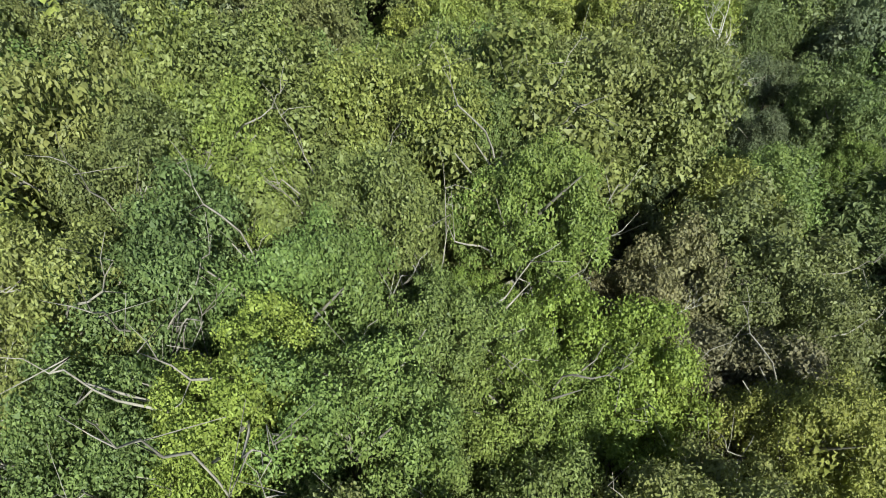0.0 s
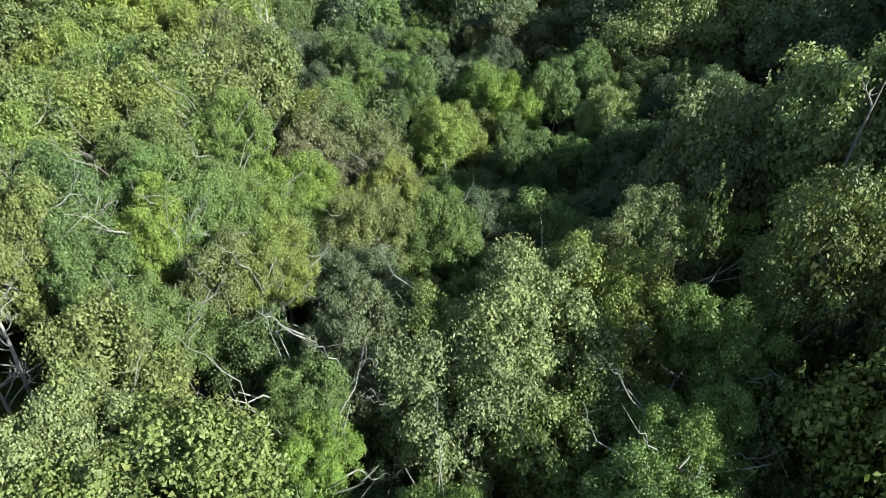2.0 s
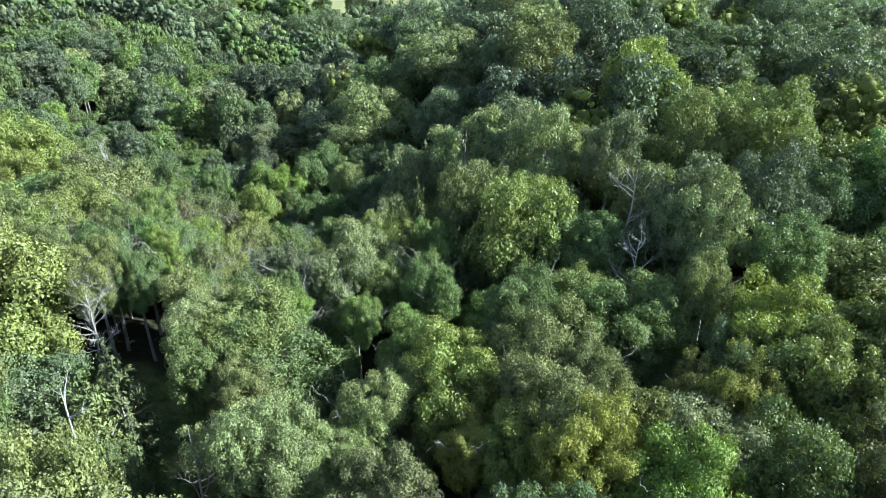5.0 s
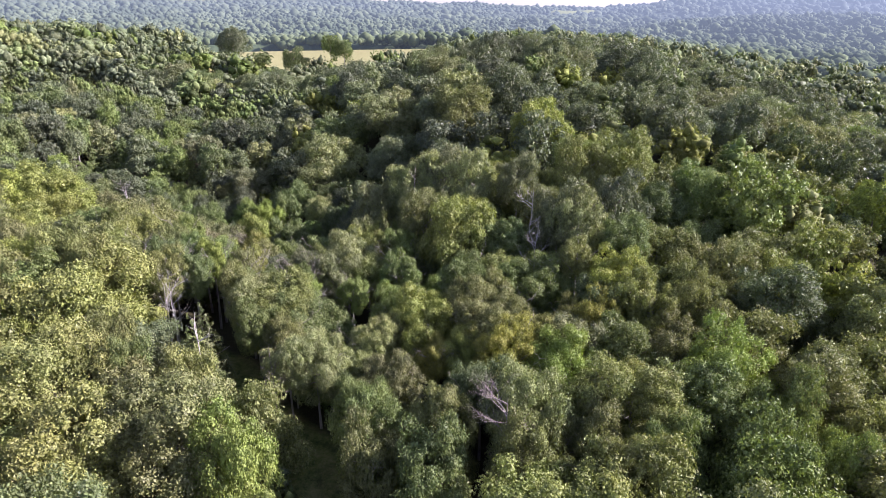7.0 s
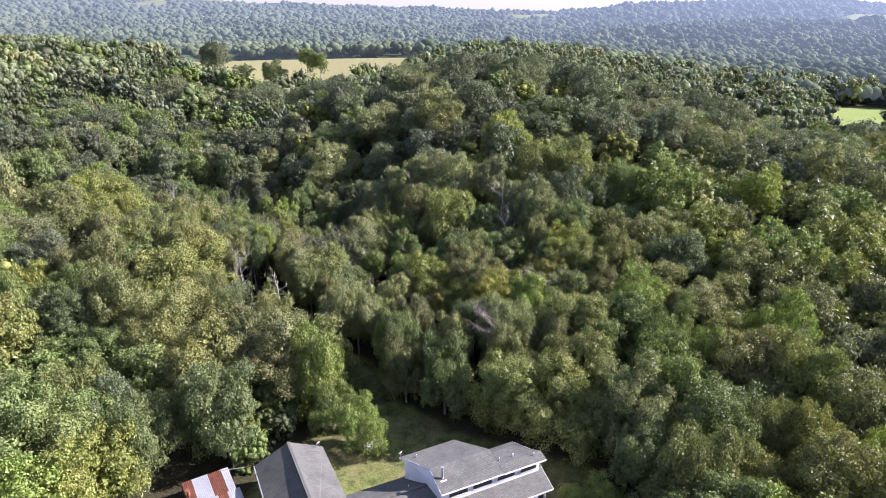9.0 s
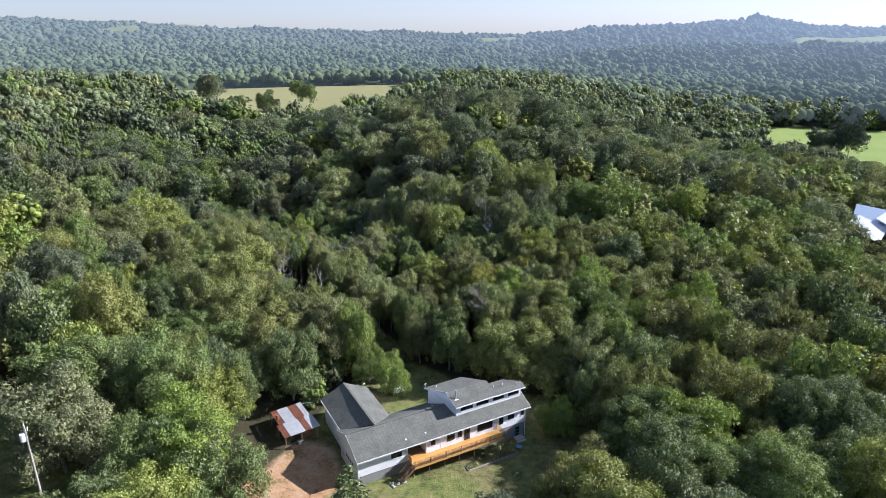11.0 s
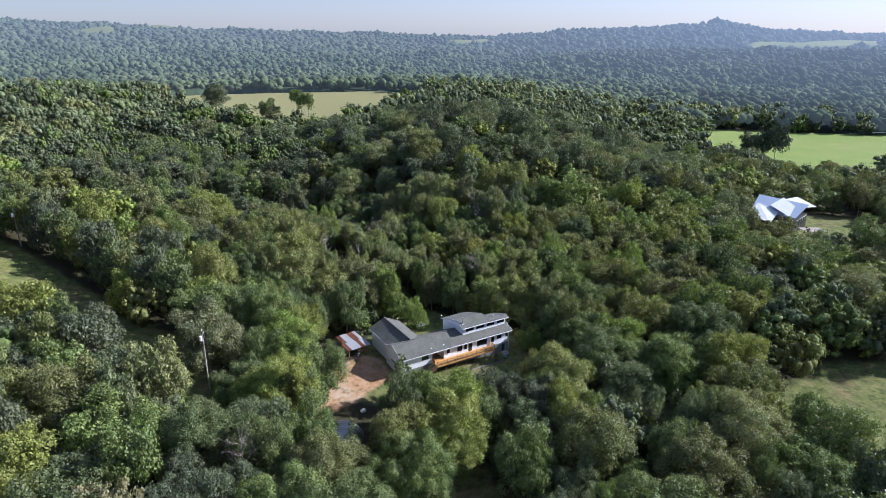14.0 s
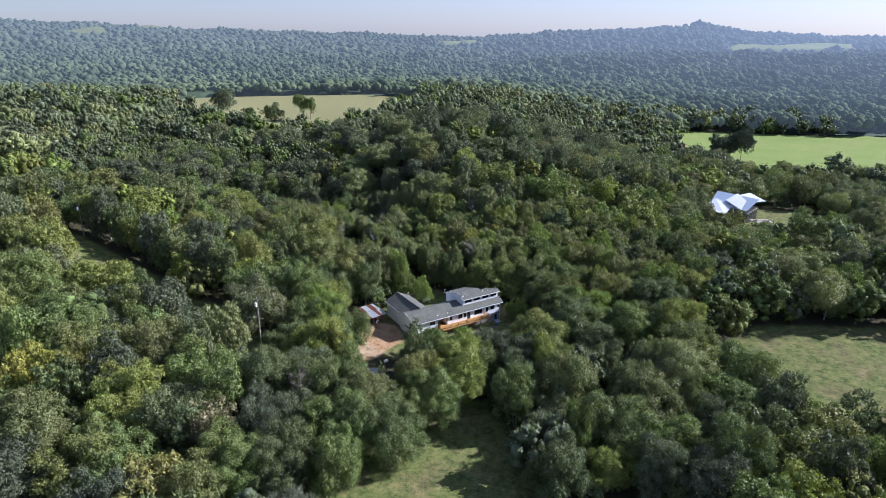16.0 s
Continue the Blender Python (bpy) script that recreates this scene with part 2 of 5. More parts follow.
def land(x, y):
    """Height of the ground at arrays x, y."""
    x, y = np.atleast_1d(np.asarray(x, float)), np.atleast_1d(np.asarray(y, float))
    cx, cy = np.clip(x, -260, 420), np.clip(y, -260, 330)
    d2 = (cx[:, None] - KN[:, 0]) ** 2 + (cy[:, None] - KN[:, 1]) ** 2
    near = tps(d2) @ W[:-3] + W[-3] + W[-2] * cx + W[-1] * cy
    dx, dy = x - 21, y + 209
    dist = np.hypot(dx, dy)
    bear = np.clip(dx / np.maximum(dy, 0.3 * dist + 1), FAR_B[0], FAR_B[-1])
    col = np.array([np.interp(bear, FAR_B, row) for row in FAR_Z])
    dd = np.clip(dist, FAR_D[0], FAR_D[-1])
    i = np.clip(np.searchsorted(FAR_D, dd) - 1, 0, len(FAR_D) - 2)
    t = (dd - FAR_D[i]) / (FAR_D[i + 1] - FAR_D[i])
    k = np.arange(len(x))
    far = col[i, k] * (1 - t) + col[i + 1, k] * t + wave(x, y) * 4.0 * smooth(600, 1500, dist)
    far = np.where(dist > 2600, far - (dist - 2600) * 0.02, far)
    f = smooth(470, 620, dist) * (dy > 0) + (dy <= 0) * smooth(200, 500, dist)
    return near * (1 - f) + far * f


def inside(x, y, poly, soft=3.0):
    """1 within the outline, 0 outside, soft at the rim."""
    poly = np.array(poly, float)
    best = np.full(len(x), 1e9)
    odd = np.zeros(len(x), bool)
    for (x0, y0), (x1, y1) in zip(poly, np.roll(poly, -1, 0)):
        ex, ey = x1 - x0, y1 - y0
        t = np.clip(((x - x0) * ex + (y - y0) * ey) / (ex * ex + ey * ey), 0, 1)
        best = np.minimum(best, np.hypot(x - x0 - t * ex, y - y0 - t * ey))
        if y1 != y0:
            odd ^= ((y0 > y) != (y1 > y)) & (x < x0 + (y - y0) * ex / ey)
    return np.clip(0.5 + np.where(odd, best, -best) / (2 * soft), 0, 1)


YARD = ((3, -60), (6, -46), (13, -34), (18, -30), (27, -36), (44, -40), (50, -50), (46, -60), (34, -70), (20, -76), (6, -74))
LOW_FIELD = ((-2, -114), (12, -101), (24, -90), (31, -91), (36, -104), (40, -122), (62, -124), (70, -140), (40, -165), (0, -160))
SIDE_FIELD = ((84, -76), (92, -68), (106, -58), (140, -60), (170, -80), (150, -112), (104, -108), (88, -92))
WEST_HAY = ((-240, 395), (-215, 340), (-190, 285), (-160, 238), (-128, 208), (-80, 192), (-40, 188), (-12, 212), (-4, 250), (6, 300), (6, 345), (-40, 385), (-120, 410), (-200, 425))
EAST_HAY = ((178, 170), (192, 112), (250, 104), (420, 90), (440, 270), (320, 276), (240, 296), (206, 290), (186, 220))
LANE = ((-17, -76), (-24, -66), (-33, -58), (-43, -54.5), (-57, -45.5), (-88, -27), (-98, -22), (-108, -24), (-70, -58), (-60, -66), (-49, -71), (-36, -77), (-27, -82), (-19, -84))
FAR_HOUSE_YARD = ((124, 12), (140, 3), (160, 4), (182, 8), (186, 30), (166, 46), (140, 46), (124, 34))
DRIVE = ((1.2, -62), (3.5, -56), (9, -57), (12.5, -65), (9, -69.5), (6.5, -74), (1, -79.5), (-8, -87), (-14, -88), (-6, -77), (-3.5, -71))
EAST_STRIP = ((110, -44), (150, -30), (200, -30), (200, -42), (150, -44))


TRAIL = ((-22, -13), (-12, -8), (-2, -10), (6, -18), (13, -22), (18, -27), (14, -33), (8, -31), (1, -20), (-8, -18), (-16, -17))


def build_ground():
    rings = np.concatenate([np.arange(0, 90, 1.5), 90 * 1.026 ** np.arange(0, 154)])
    n = 288
    a = np.arange(n) * 2 * np.pi / n
    x = np.concatenate([[22.0], (22 + rings[1:, None] * np.cos(a)).ravel()])
    y = np.concatenate([[-58.0], (-58 + rings[1:, None] * np.sin(a)).ravel()])
    z = land(x, y)
    faces = [(0, 1 + i, 1 + (i + 1) % n) for i in range(n)]
    for r in range(len(rings) - 2):
        s = 1 + r * n
        faces += [(s + i, s + n + i, s + n + (i + 1) % n, s + (i + 1) % n) for i in range(n)]
    me = bpy.data.meshes.new("ground")
    me.from_pydata(np.c_[x, y, z].tolist(), [], faces)
    meadow = np.max([inside(x, y, q, s) for q, s in ((YARD, 2), (LOW_FIELD, 4), (SIDE_FIELD, 4), (LANE, 3), (FAR_HOUSE_YARD, 4), (EAST_STRIP, 3), (TRAIL, 2))], 0)
    hay = np.max([inside(x, y, q, 5) for q in (WEST_HAY, EAST_HAY)], 0)
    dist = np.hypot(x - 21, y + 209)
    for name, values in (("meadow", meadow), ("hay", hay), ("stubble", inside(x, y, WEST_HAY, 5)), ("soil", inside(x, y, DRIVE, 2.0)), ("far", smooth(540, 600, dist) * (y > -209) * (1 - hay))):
        me.attributes.new(name, "FLOAT", "POINT").data.foreach_set("value", values.astype(np.float32))
    me.polygons.foreach_set("use_smooth", [True] * len(me.polygons))
    me.materials.append(GROUND)
    return tagged(new("ground", me), "rolling ground of leaf litter, meadow grass and red dirt", "ground", kind="structure")


ground = build_ground()
CLEARING = ((-7, -72), (3, -56), (14, -60), (17, -78), (13, -92), (2, -94), (-10, -86))
SHED_YARD = ((-7, -66), (8, -66), (8, -49), (-4, -47))
FRONT_LAWN = ((12, -68), (28, -48), (46, -44), (48, -54), (42, -68), (36, -74), (28, -79), (14, -79))
BARN_YARD = ((176, 176), (190, 172), (196, 226), (180, 232))
POLE_STRIP = ((-24, -78), (-18, -77), (-9, -90), (-14, -96))
HOLLOW = ((8, -1), (12, -7), (18, -4), (21, 1), (19, 6), (16, 4), (11, 2))
OPEN = (TRAIL, HOLLOW, POLE_STRIP, BARN_YARD, FRONT_LAWN, SHED_YARD, CLEARING, YARD, LOW_FIELD, SIDE_FIELD, WEST_HAY, EAST_HAY, LANE, FAR_HOUSE_YARD, DRIVE, EAST_STRIP)

# ---- trees ----
def ico(sub):
    bm = bmesh.new()
    bmesh.ops.create_icosphere(bm, subdivisions=sub, radius=1)
    v = np.array([p.co[:] for p in bm.verts])
    f = np.array([[p.index for p in q.verts] for q in bm.faces])
    bm.free()
    return v, f


ICO = {s: ico(s) for s in (1, 2)}


def mesh_of(name, chunks, mat, smooth_from=None):
    """One mesh from (vertices, triangles) chunks."""
    vs, fs, off = [], [], 0
    for v, f in chunks:
        vs.append(v)
        fs.append(f + off)
        off += len(v)
    v, f = np.concatenate(vs), np.concatenate(fs)
    me = bpy.data.meshes.new(name)
    me.vertices.add(len(v))
    me.vertices.foreach_set("co", v.astype(np.float32).ravel())
    me.loops.add(f.size)
    me.loops.foreach_set("vertex_index", f.astype(np.int32).ravel())
    me.polygons.add(len(f))
    me.polygons.foreach_set("loop_start", np.arange(0, f.size, 3, dtype=np.int32))
    me.polygons.foreach_set("loop_total", np.full(len(f), 3, dtype=np.int32))
    me.update(calc_edges=True)
    me.materials.append(mat)
    return me


def unit(v):
    return v / np.maximum(np.linalg.norm(v, axis=1, keepdims=True), 1e-9)


def leaves(rng, at, out, size, slim=0.55, loose=0.75):
    """Folded leaf blades of two triangles at the places given, facing roughly outwards and up."""
    n = len(at)
    nor = unit(out * 0.7 + rng.normal(size=(n, 3)) * loose + np.array((0, 0, 0.35)))
    tan = unit(np.cross(nor, rng.normal(size=(n, 3))))
    side = np.cross(nor, tan)
    s = (size * rng.uniform(0.6, 1.35, n))[:, None]
    base, tip = at - tan * s * 0.5, at + tan * s * 0.5 - nor * s * 0.12
    left, right = at + side * s * slim * 0.5 + nor * s * 0.12, at - side * s * slim * 0.5 + nor * s * 0.12
    v = np.stack([base, right, tip, left], 1).reshape(-1, 3)
    k = np.arange(n)[:, None] * 4
    f = np.concatenate([k + (0, 1, 2), k + (0, 2, 3)])
    return v, f


def sprigs(rng, at, out, size, loose=0.4):
    """Single uneven three-cornered sprays at the places given."""
    n = len(at)
    nor = unit(out + rng.normal(size=(n, 3)) * loose * 0.6 + np.array((0, 0, 0.1)))
    tan = unit(np.cross(nor, rng.normal(size=(n, 3))))
    side = np.cross(nor, tan)
    s = (size * rng.uniform(0.6, 1.4, n))[:, None]
    skew = rng.uniform(-0.4, 0.4, (n, 1))
    v = np.stack([at - tan * s * 0.5, at + tan * s * (0.3 + skew) + side * s * 0.42, at + tan * s * 0.4 - side * s * 0.38 + nor * s * 0.15], 1).reshape(-1, 3)
    return v, np.arange(n * 3).reshape(-1, 3)


def crown_mesh(name, seed, n_puffs, n_leaves, size, tall=1.0, puff=(0.14, 0.23), boughs=7, blades=True):
    """A crown of unit radius about the origin: leafy puffs sit at the ends of the twigs all over a few great boughs, with dark gaps between them."""
    rng = np.random.default_rng(seed)
    k = np.arange(boughs)
    ang = k * 2.399 + rng.uniform(-0.5, 0.5, boughs)
    up = np.linspace(-0.45, 0.75, boughs) + rng.uniform(-0.15, 0.15, boughs)
    way = np.c_[np.cos(ang) * np.sqrt(np.clip(1 - up ** 2, 0.1, 1)), np.sin(ang) * np.sqrt(np.clip(1 - up ** 2, 0.1, 1)), up]
    bough = np.vstack([way * rng.uniform(0.34, 0.74, (boughs, 1)), (0, 0, 0.1)])
    broad = np.append(rng.uniform(0.26, 0.46, boughs), 0.48)
    # candidate twig ends on the boughs, those buried in another bough left out
    pick = rng.integers(0, boughs + 1, n_puffs * 14)
    d = unit(rng.normal(size=(len(pick), 3)) + np.array((0, 0, 0.18)))
    at = bough[pick] + d * broad[pick][:, None] * rng.uniform(0.80, 1.22, (len(pick), 1))
    gap = np.linalg.norm(at[:, None] - bough[None], axis=2) / broad[None]
    at = at[gap.min(1) > 0.78]
    size_of = puff[0] * (puff[1] / puff[0]) ** rng.uniform(0, 1, len(at))
    keep = []
    for i in range(len(at)):
        if len(keep) < n_puffs and (not keep or (np.linalg.norm(at[keep] - at[i], axis=1) / np.maximum(size_of[keep], size_of[i])).min() > 0.85):
            keep.append(i)
    c, r = at[keep], size_of[keep]
    w = r ** 2 * np.where(c[:, 2] < -0.25, 0.6, 1.0)
    # each puff is a lumpy cushion of twigs and leaves, thickest on top, with loose leaves all over it
    own = rng.choice(len(r), n_leaves, p=w / w.sum())
    d = unit(rng.normal(size=(n_leaves, 3)) + unit(c)[own] * 0.5 + np.array((0, 0, 0.45)))
    at = c[own] + d * r[own][:, None] * rng.uniform(0.66, 1.34, (n_leaves, 1)) * np.array((1.08, 1.08, 0.86))
    chunks = [leaves(rng, at, d, size, 0.66, 0.55) if blades else sprigs(rng, at, d, size, 0.6)]
    if blades:
        # ragged inner sprays close the puffs and the boughs
        m = n_leaves // 3
        own = rng.choice(len(r), m, p=w / w.sum())
        d = unit(rng.normal(size=(m, 3)) + unit(c)[own] * 0.5 + np.array((0, 0, 0.3)))
        chunks.append(sprigs(rng, c[own] + d * r[own][:, None] * rng.uniform(0.45, 0.88, (m, 1)) * np.array((1.08, 1.08, 0.86)), d, size * 1.5, 0.8))
        own = rng.integers(0, boughs + 1, m // 3)
        d = unit(rng.normal(size=(len(own), 3)))
        chunks.append(sprigs(rng, bough[own] + d * (broad[own] * rng.uniform(0.4, 0.78, len(own)))[:, None], d, size * 1.9, 0.8))
    else:
        v, f = ICO[1]
        for ci, ri in zip(c, r):
            stretch = np.exp(rng.normal(size=3) * 0.18) * np.array((1.05, 1.05, 0.85))
            chunks.append((v * (ri * 0.78) * (1 + 0.24 * rng.normal(size=(len(v), 1))) * stretch + ci, f))
        for ci, ri in zip(bough, broad):
            chunks.append((v * (ri * 0.46) * (1 + 0.20 * rng.normal(size=(len(v), 1))) + ci, f))
    v = np.concatenate([q for q, _ in chunks])
    low, high = np.percentile(v, 1, 0), np.percentile(v, 99, 0)
    centre, reach = (low + high) / 2, (high - low) / 2
    reach[:2] = reach[:2].mean()
    chunks = [((q - centre) / reach * np.array((1, 1, tall)), f) for q, f in chunks]
    me = mesh_of(name, chunks, LEAF["oak"])
    return me


def tube(points, radii, sides=6):
    """A tapered limb along points."""
    pts = np.array(points, float)
    rad = np.array(radii, float)
    d = unit(np.gradient(pts, axis=0))
    a = np.cross(d, np.array((0.31, 0.87, 0.38)))
    a = unit(a)
    b = np.cross(d, a)
    ang = np.arange(sides) * 2 * np.pi / sides
    ring = pts[:, None] + rad[:, None, None] * (a[:, None] * np.cos(ang)[None, :, None] + b[:, None] * np.sin(ang)[None, :, None])
    v = ring.reshape(-1, 3)
    f = []
    for i in range(len(pts) - 1):
        for k in range(sides):
            p, q = i * sides + k, i * sides + (k + 1) % sides
            f += [(p, q, q + sides), (p, q + sides, p + sides)]
    return v, np.array(f)


def trunk_mesh(name, seed, limbs, sides=6):
    """A bole from the ground (z = 0) to the crown's middle (z = 1), with limbs spreading into the crown, for a crown of unit height."""
    rng = np.random.default_rng(seed)
    bend = rng.normal(size=2) * 0.03
    zs = np.linspace(-0.04, 1.0, 6)
    chunks = [tube([(bend[0] * math.sin(z * 3), bend[1] * math.sin(z * 2.4), z) for z in zs], 0.028 * (1.15 - 0.8 * zs), sides)]
    for i in range(limbs):
        a, z0 = i * 2.4 + rng.uniform(-0.4, 0.4), rng.uniform(0.66, 0.92)
        ln, up = rng.uniform(0.30, 0.50), rng.uniform(0.10, 0.34)
        t = np.linspace(0, 1, 4)
        chunks.append(tube([(math.cos(a + 0.3 * s) * ln * s, math.sin(a + 0.3 * s) * ln * s, z0 + up * s) for s in t], 0.010 * (1.05 - 0.8 * t), max(4, sides - 1)))
        if sides > 6 and i % 2:
            # gnarled boughs that come out between the leaves
            b, k = a + rng.uniform(-0.7, 0.7), np.linspace(0, 1, 9)
            kink = np.cumsum(rng.normal(size=(9, 3)) * 0.022, 0)
            rise, q = rng.uniform(0.05, 0.5), rng.uniform(0.3, 0.42)
            path = np.c_[np.cos(b) * (0.2 + q * k), np.sin(b) * (0.2 + q * k), z0 + up * 0.6 + rise * k] + kink
            chunks.append(tube(path, 0.0052 * (1.1 - 0.9 * k), 4))
            for j in (4, 6):
                chunks.append(tube([path[j], path[j] + rng.normal(size=3) * 0.05, path[j] + rng.normal(size=3) * 0.09], (0.003, 0.002, 0.001), 3))
    return mesh_of(name, chunks, BARK)


def cedar_mesh(name, seed, n, size):
    """A cone of feathery upswept branches, unit height from z = 0."""
    rng = np.random.default_rng(seed)
    m = 130 if n > 1000 else 60
    z = 1 - np.sqrt((np.arange(m) + 0.5) / m) * 0.93
    a = np.arange(m) * 2.399 + rng.normal(size=m) * 0.3
    ln = (0.225 * (1 - z) ** 0.75 + 0.012) * rng.uniform(0.62, 1.18, m) * (1 + 0.15 * np.sin(a * 2 + seed))
    own = rng.choice(m, n, p=ln / ln.sum())
    t = np.sqrt(rng.uniform(0.06, 1, n))
    fan = rng.normal(size=n) * 0.17 * (1.1 - 0.6 * t) + a[own]
    r = ln[own] * t
    at = np.c_[np.cos(fan) * r, np.sin(fan) * r, z[own] + 0.30 * r * t + 0.014 * rng.normal(size=n)]
    out = np.c_[np.cos(fan), np.sin(fan), np.full(n, 0.6)]
    return mesh_of(name, [leaves(rng, at, unit(out), size, 0.45, 0.45)], LEAF["cedar"])


# levels of detail: puffs, leaves, their size, size of the puffs, and whether the leaves are folded blades
LOD = {0: (150, 30000, 0.030, (0.07, 0.21), True), 1: (135, 15000, 0.039, (0.075, 0.22), True), 2: (110, 4400, 0.072, (0.08, 0.24), True),
       3: (54, 1100, 0.080, (0.10, 0.27), False), 4: (36, 560, 0.098, (0.12, 0.32), False)}
STYLES = ((7, 1.0), (6, 1.0), (9, 1.0), (8, 1.0))
CROWN, TRUNK, CEDAR = {}, {}, {}
for lod, (np_, nleaf, size, puff, blades) in LOD.items():
    CROWN[lod] = [crown_mesh("crown", 10 * lod + i, np_, nleaf, size, tall, puff, boughs, blades) for i, (boughs, tall) in enumerate(STYLES)]
    TRUNK[lod] = [trunk_mesh("trunk", 50 + lod * 3 + i, (12, 5, 2, 0, 0)[lod], (7, 5, 4, 3, 3)[lod]) for i in range(2)]
    CEDAR[lod] = [cedar_mesh("foliage", 70 + lod * 3 + i, (9000, 4200, 1800, 420, 130)[lod], (0.026, 0.036, 0.052, 0.085, 0.15)[lod]) for i in range(3)]
TREE_WORDS = {
    "hillside": ("post_oak_tree", "grey-green oak, partly painted haze, with a dense lumpy crown on the wooded hill"),
    "oak": ("oak_tree", "mature oak with a lumpy yellow-green crown in dense woods"),
    "green": ("broadleaf_tree", "full green broadleaf tree in dense woods"),
    "bright": ("young_tree", "young tree with fresh bright green leaves among taller woods"),
    "olive": ("hickory_tree", "broadleaf tree with a yellowish olive early-autumn crown"),
    "silver": ("elm_tree", "broadleaf tree with pale grey-green shining leaves"),
    "dark": ("red_oak_tree", "dark green oak with a dense rounded crown"),
    "yellow": ("walnut_tree", "broadleaf tree whose leaves have turned bright yellow"),
    "brown": ("broadleaf_tree", "thin broadleaf tree with browning leaves"),
    "cedar": ("cedar_tree", "narrow conical dark green red cedar"),
    "pine": ("pine_tree", "tall dark pine standing at a field's edge"),
}
PLANTED = []


def plant(x, y, height, radius, leaf="oak", shape=0, lod=1, rng=random):
    """One tree of that height and crown radius, rooted in the ground."""
    z = float(land(x, y)[0])
    if radius > 5.8 and leaf != "cedar":
        lod = max(0, lod - 1)
    kind, words = TREE_WORDS[leaf]
    root = new(kind)
    root.empty_display_size = 0.5
    tagged(root, words, "tree", "trees of the woods", "thing")
    root.matrix_world = pose(x, y, z - 0.05, 0, 0, rng.uniform(0, 360))
    if leaf == "cedar":
        crown = new("foliage", CEDAR[lod][shape % 3])
        crown.matrix_local = Matrix.Diagonal((radius / 0.22, radius / 0.22, height, 1))
        bole = new("trunk", TRUNK[lod][shape % 2])
        bole.matrix_local = Matrix.Diagonal((height * 0.5, height * 0.5, height * 0.5, 1))
    else:
        half = min(max(radius * 0.95, height * (0.34 if y > -22 else 0.44)), height * 0.48, radius * (1.2 if y > -22 else 1.7))
        mid = height - half
        crown = new("crown", CROWN[lod][shape % 4])
        crown.matrix_local = Matrix.Translation((0, 0, mid)) @ Matrix.Diagonal((radius, radius, half, 1))
        bole = new("trunk", TRUNK[lod][shape % 2])
        bole.matrix_local = Matrix.Diagonal((max(radius, height * 0.35) * 1.3, max(radius, height * 0.35) * 1.3, mid * 1.06, 1))
    crown.parent = bole.parent = root
    if lod > 1 or leaf not in ("oak", "cedar"):
        crown.material_slots[0].link = "OBJECT"
        crown.material_slots[0].material = (LEAF if lod < 3 else SPRAY)[leaf]
    PLANTED.append((x, y, radius))
    return root


# the open airway over the woods: the trees under it are built finest
AIRWAY = ((-14, 4), (4, 2), (20, -8), (28, -28), (32, -60), (31, -100))


def level(x, y):
    d = min(math.hypot(x - p, y - q) for p, q in AIRWAY)
    if d < 17 and y > -30:
        return 0
    return 1 if d < 50 else 2


# trees that stand out, by kind: x, y, height, crown radius
OAK_STAND_A = ((-53.9, 20.7, 14, 9.2), (-44.8, -121.6, 13, 5.5), (-35.7, -127.3, 12, 5.7), (-26, -4.9, 14, 4.1), (-24.4, -0.8, 14, 3), (-18.5, -1.7, 13, 2.3), (-10, -4, 13, 1.6), (-5.8, -0.6, 12, 1.5), (1.4, -11.2, 13, 3.8), (5.8, -101.9, 13, 5), (15.8, 14, 16, 3.1), (21, 9.1, 16, 3.9), (26.4, -14.6, 11, 2.4), (32, 49.2, 16, 5), (38.7, 29, 16, 3.9), (42.2, -2.3, 14, 2.9), (45.3, -76.5, 13, 7.3), (46.5, -6.2, 13, 2.6), (47.3, -93.5, 14, 7.7), (69.8, -31, 13, 4),)
OAK_STAND_B = ((-46.8, -97.6, 13, 5.6), (-35.8, -112.1, 13, 6), (-27.8, -9.8, 14, 3.3), (-25.1, 4, 14, 6.4), (-18.8, -9.3, 13, 2.1), (-16.8, -129.5, 12, 4.8), (-6.4, -83.2, 13, 5.7), (-7.5, -58.5, 12, 3.6), (4.4, 2.1, 13, 2), (7.6, -29.4, 11, 3.2), (21, 15, 14, 3), (23.7, -90.8, 13, 6.6), (30.5, -8.1, 12, 2.3), (35.7, -35.4, 12, 5.4), (41.5, -69.1, 9, 3.2), (42.8, -32.5, 13, 3.5), (45.6, 30.8, 16, 4.2), (46.9, -70.9, 11, 4.5), (63.3, -102.7, 14, 7.2), (79, -78.6, 13, 5.9),)
OLIVE_STAND_A = ((-38.1, 16.5, 14, 3.6), (-32.1, 11.8, 14, 4), (-27.1, 16.7, 10, 2.5), (-19.9, -12.3, 14, 3.2), (-18.2, -18.6, 14, 5.8), (-14.5, -30.1, 13, 5.5), (-12.1, 11.8, 11, 1.8), (-6.9, -3, 12, 2), (-3, -32.3, 12, 3.9), (0.1, -26.8, 13, 2.5), (7.8, 8.8, 13, 2.4), (15.4, 62.4, 16, 5.4), (18.3, -21.4, 11, 2.7), (24.6, -5.6, 13, 3.1), (27.2, -11.6, 13, 3.3), (33.3, -12.8, 11, 2.7), (38.2, 0.7, 14, 1.9), (41.6, -29.6, 12, 2.7), (65, -30.8, 13, 4), (93, -112.8, 10, 5.1),)
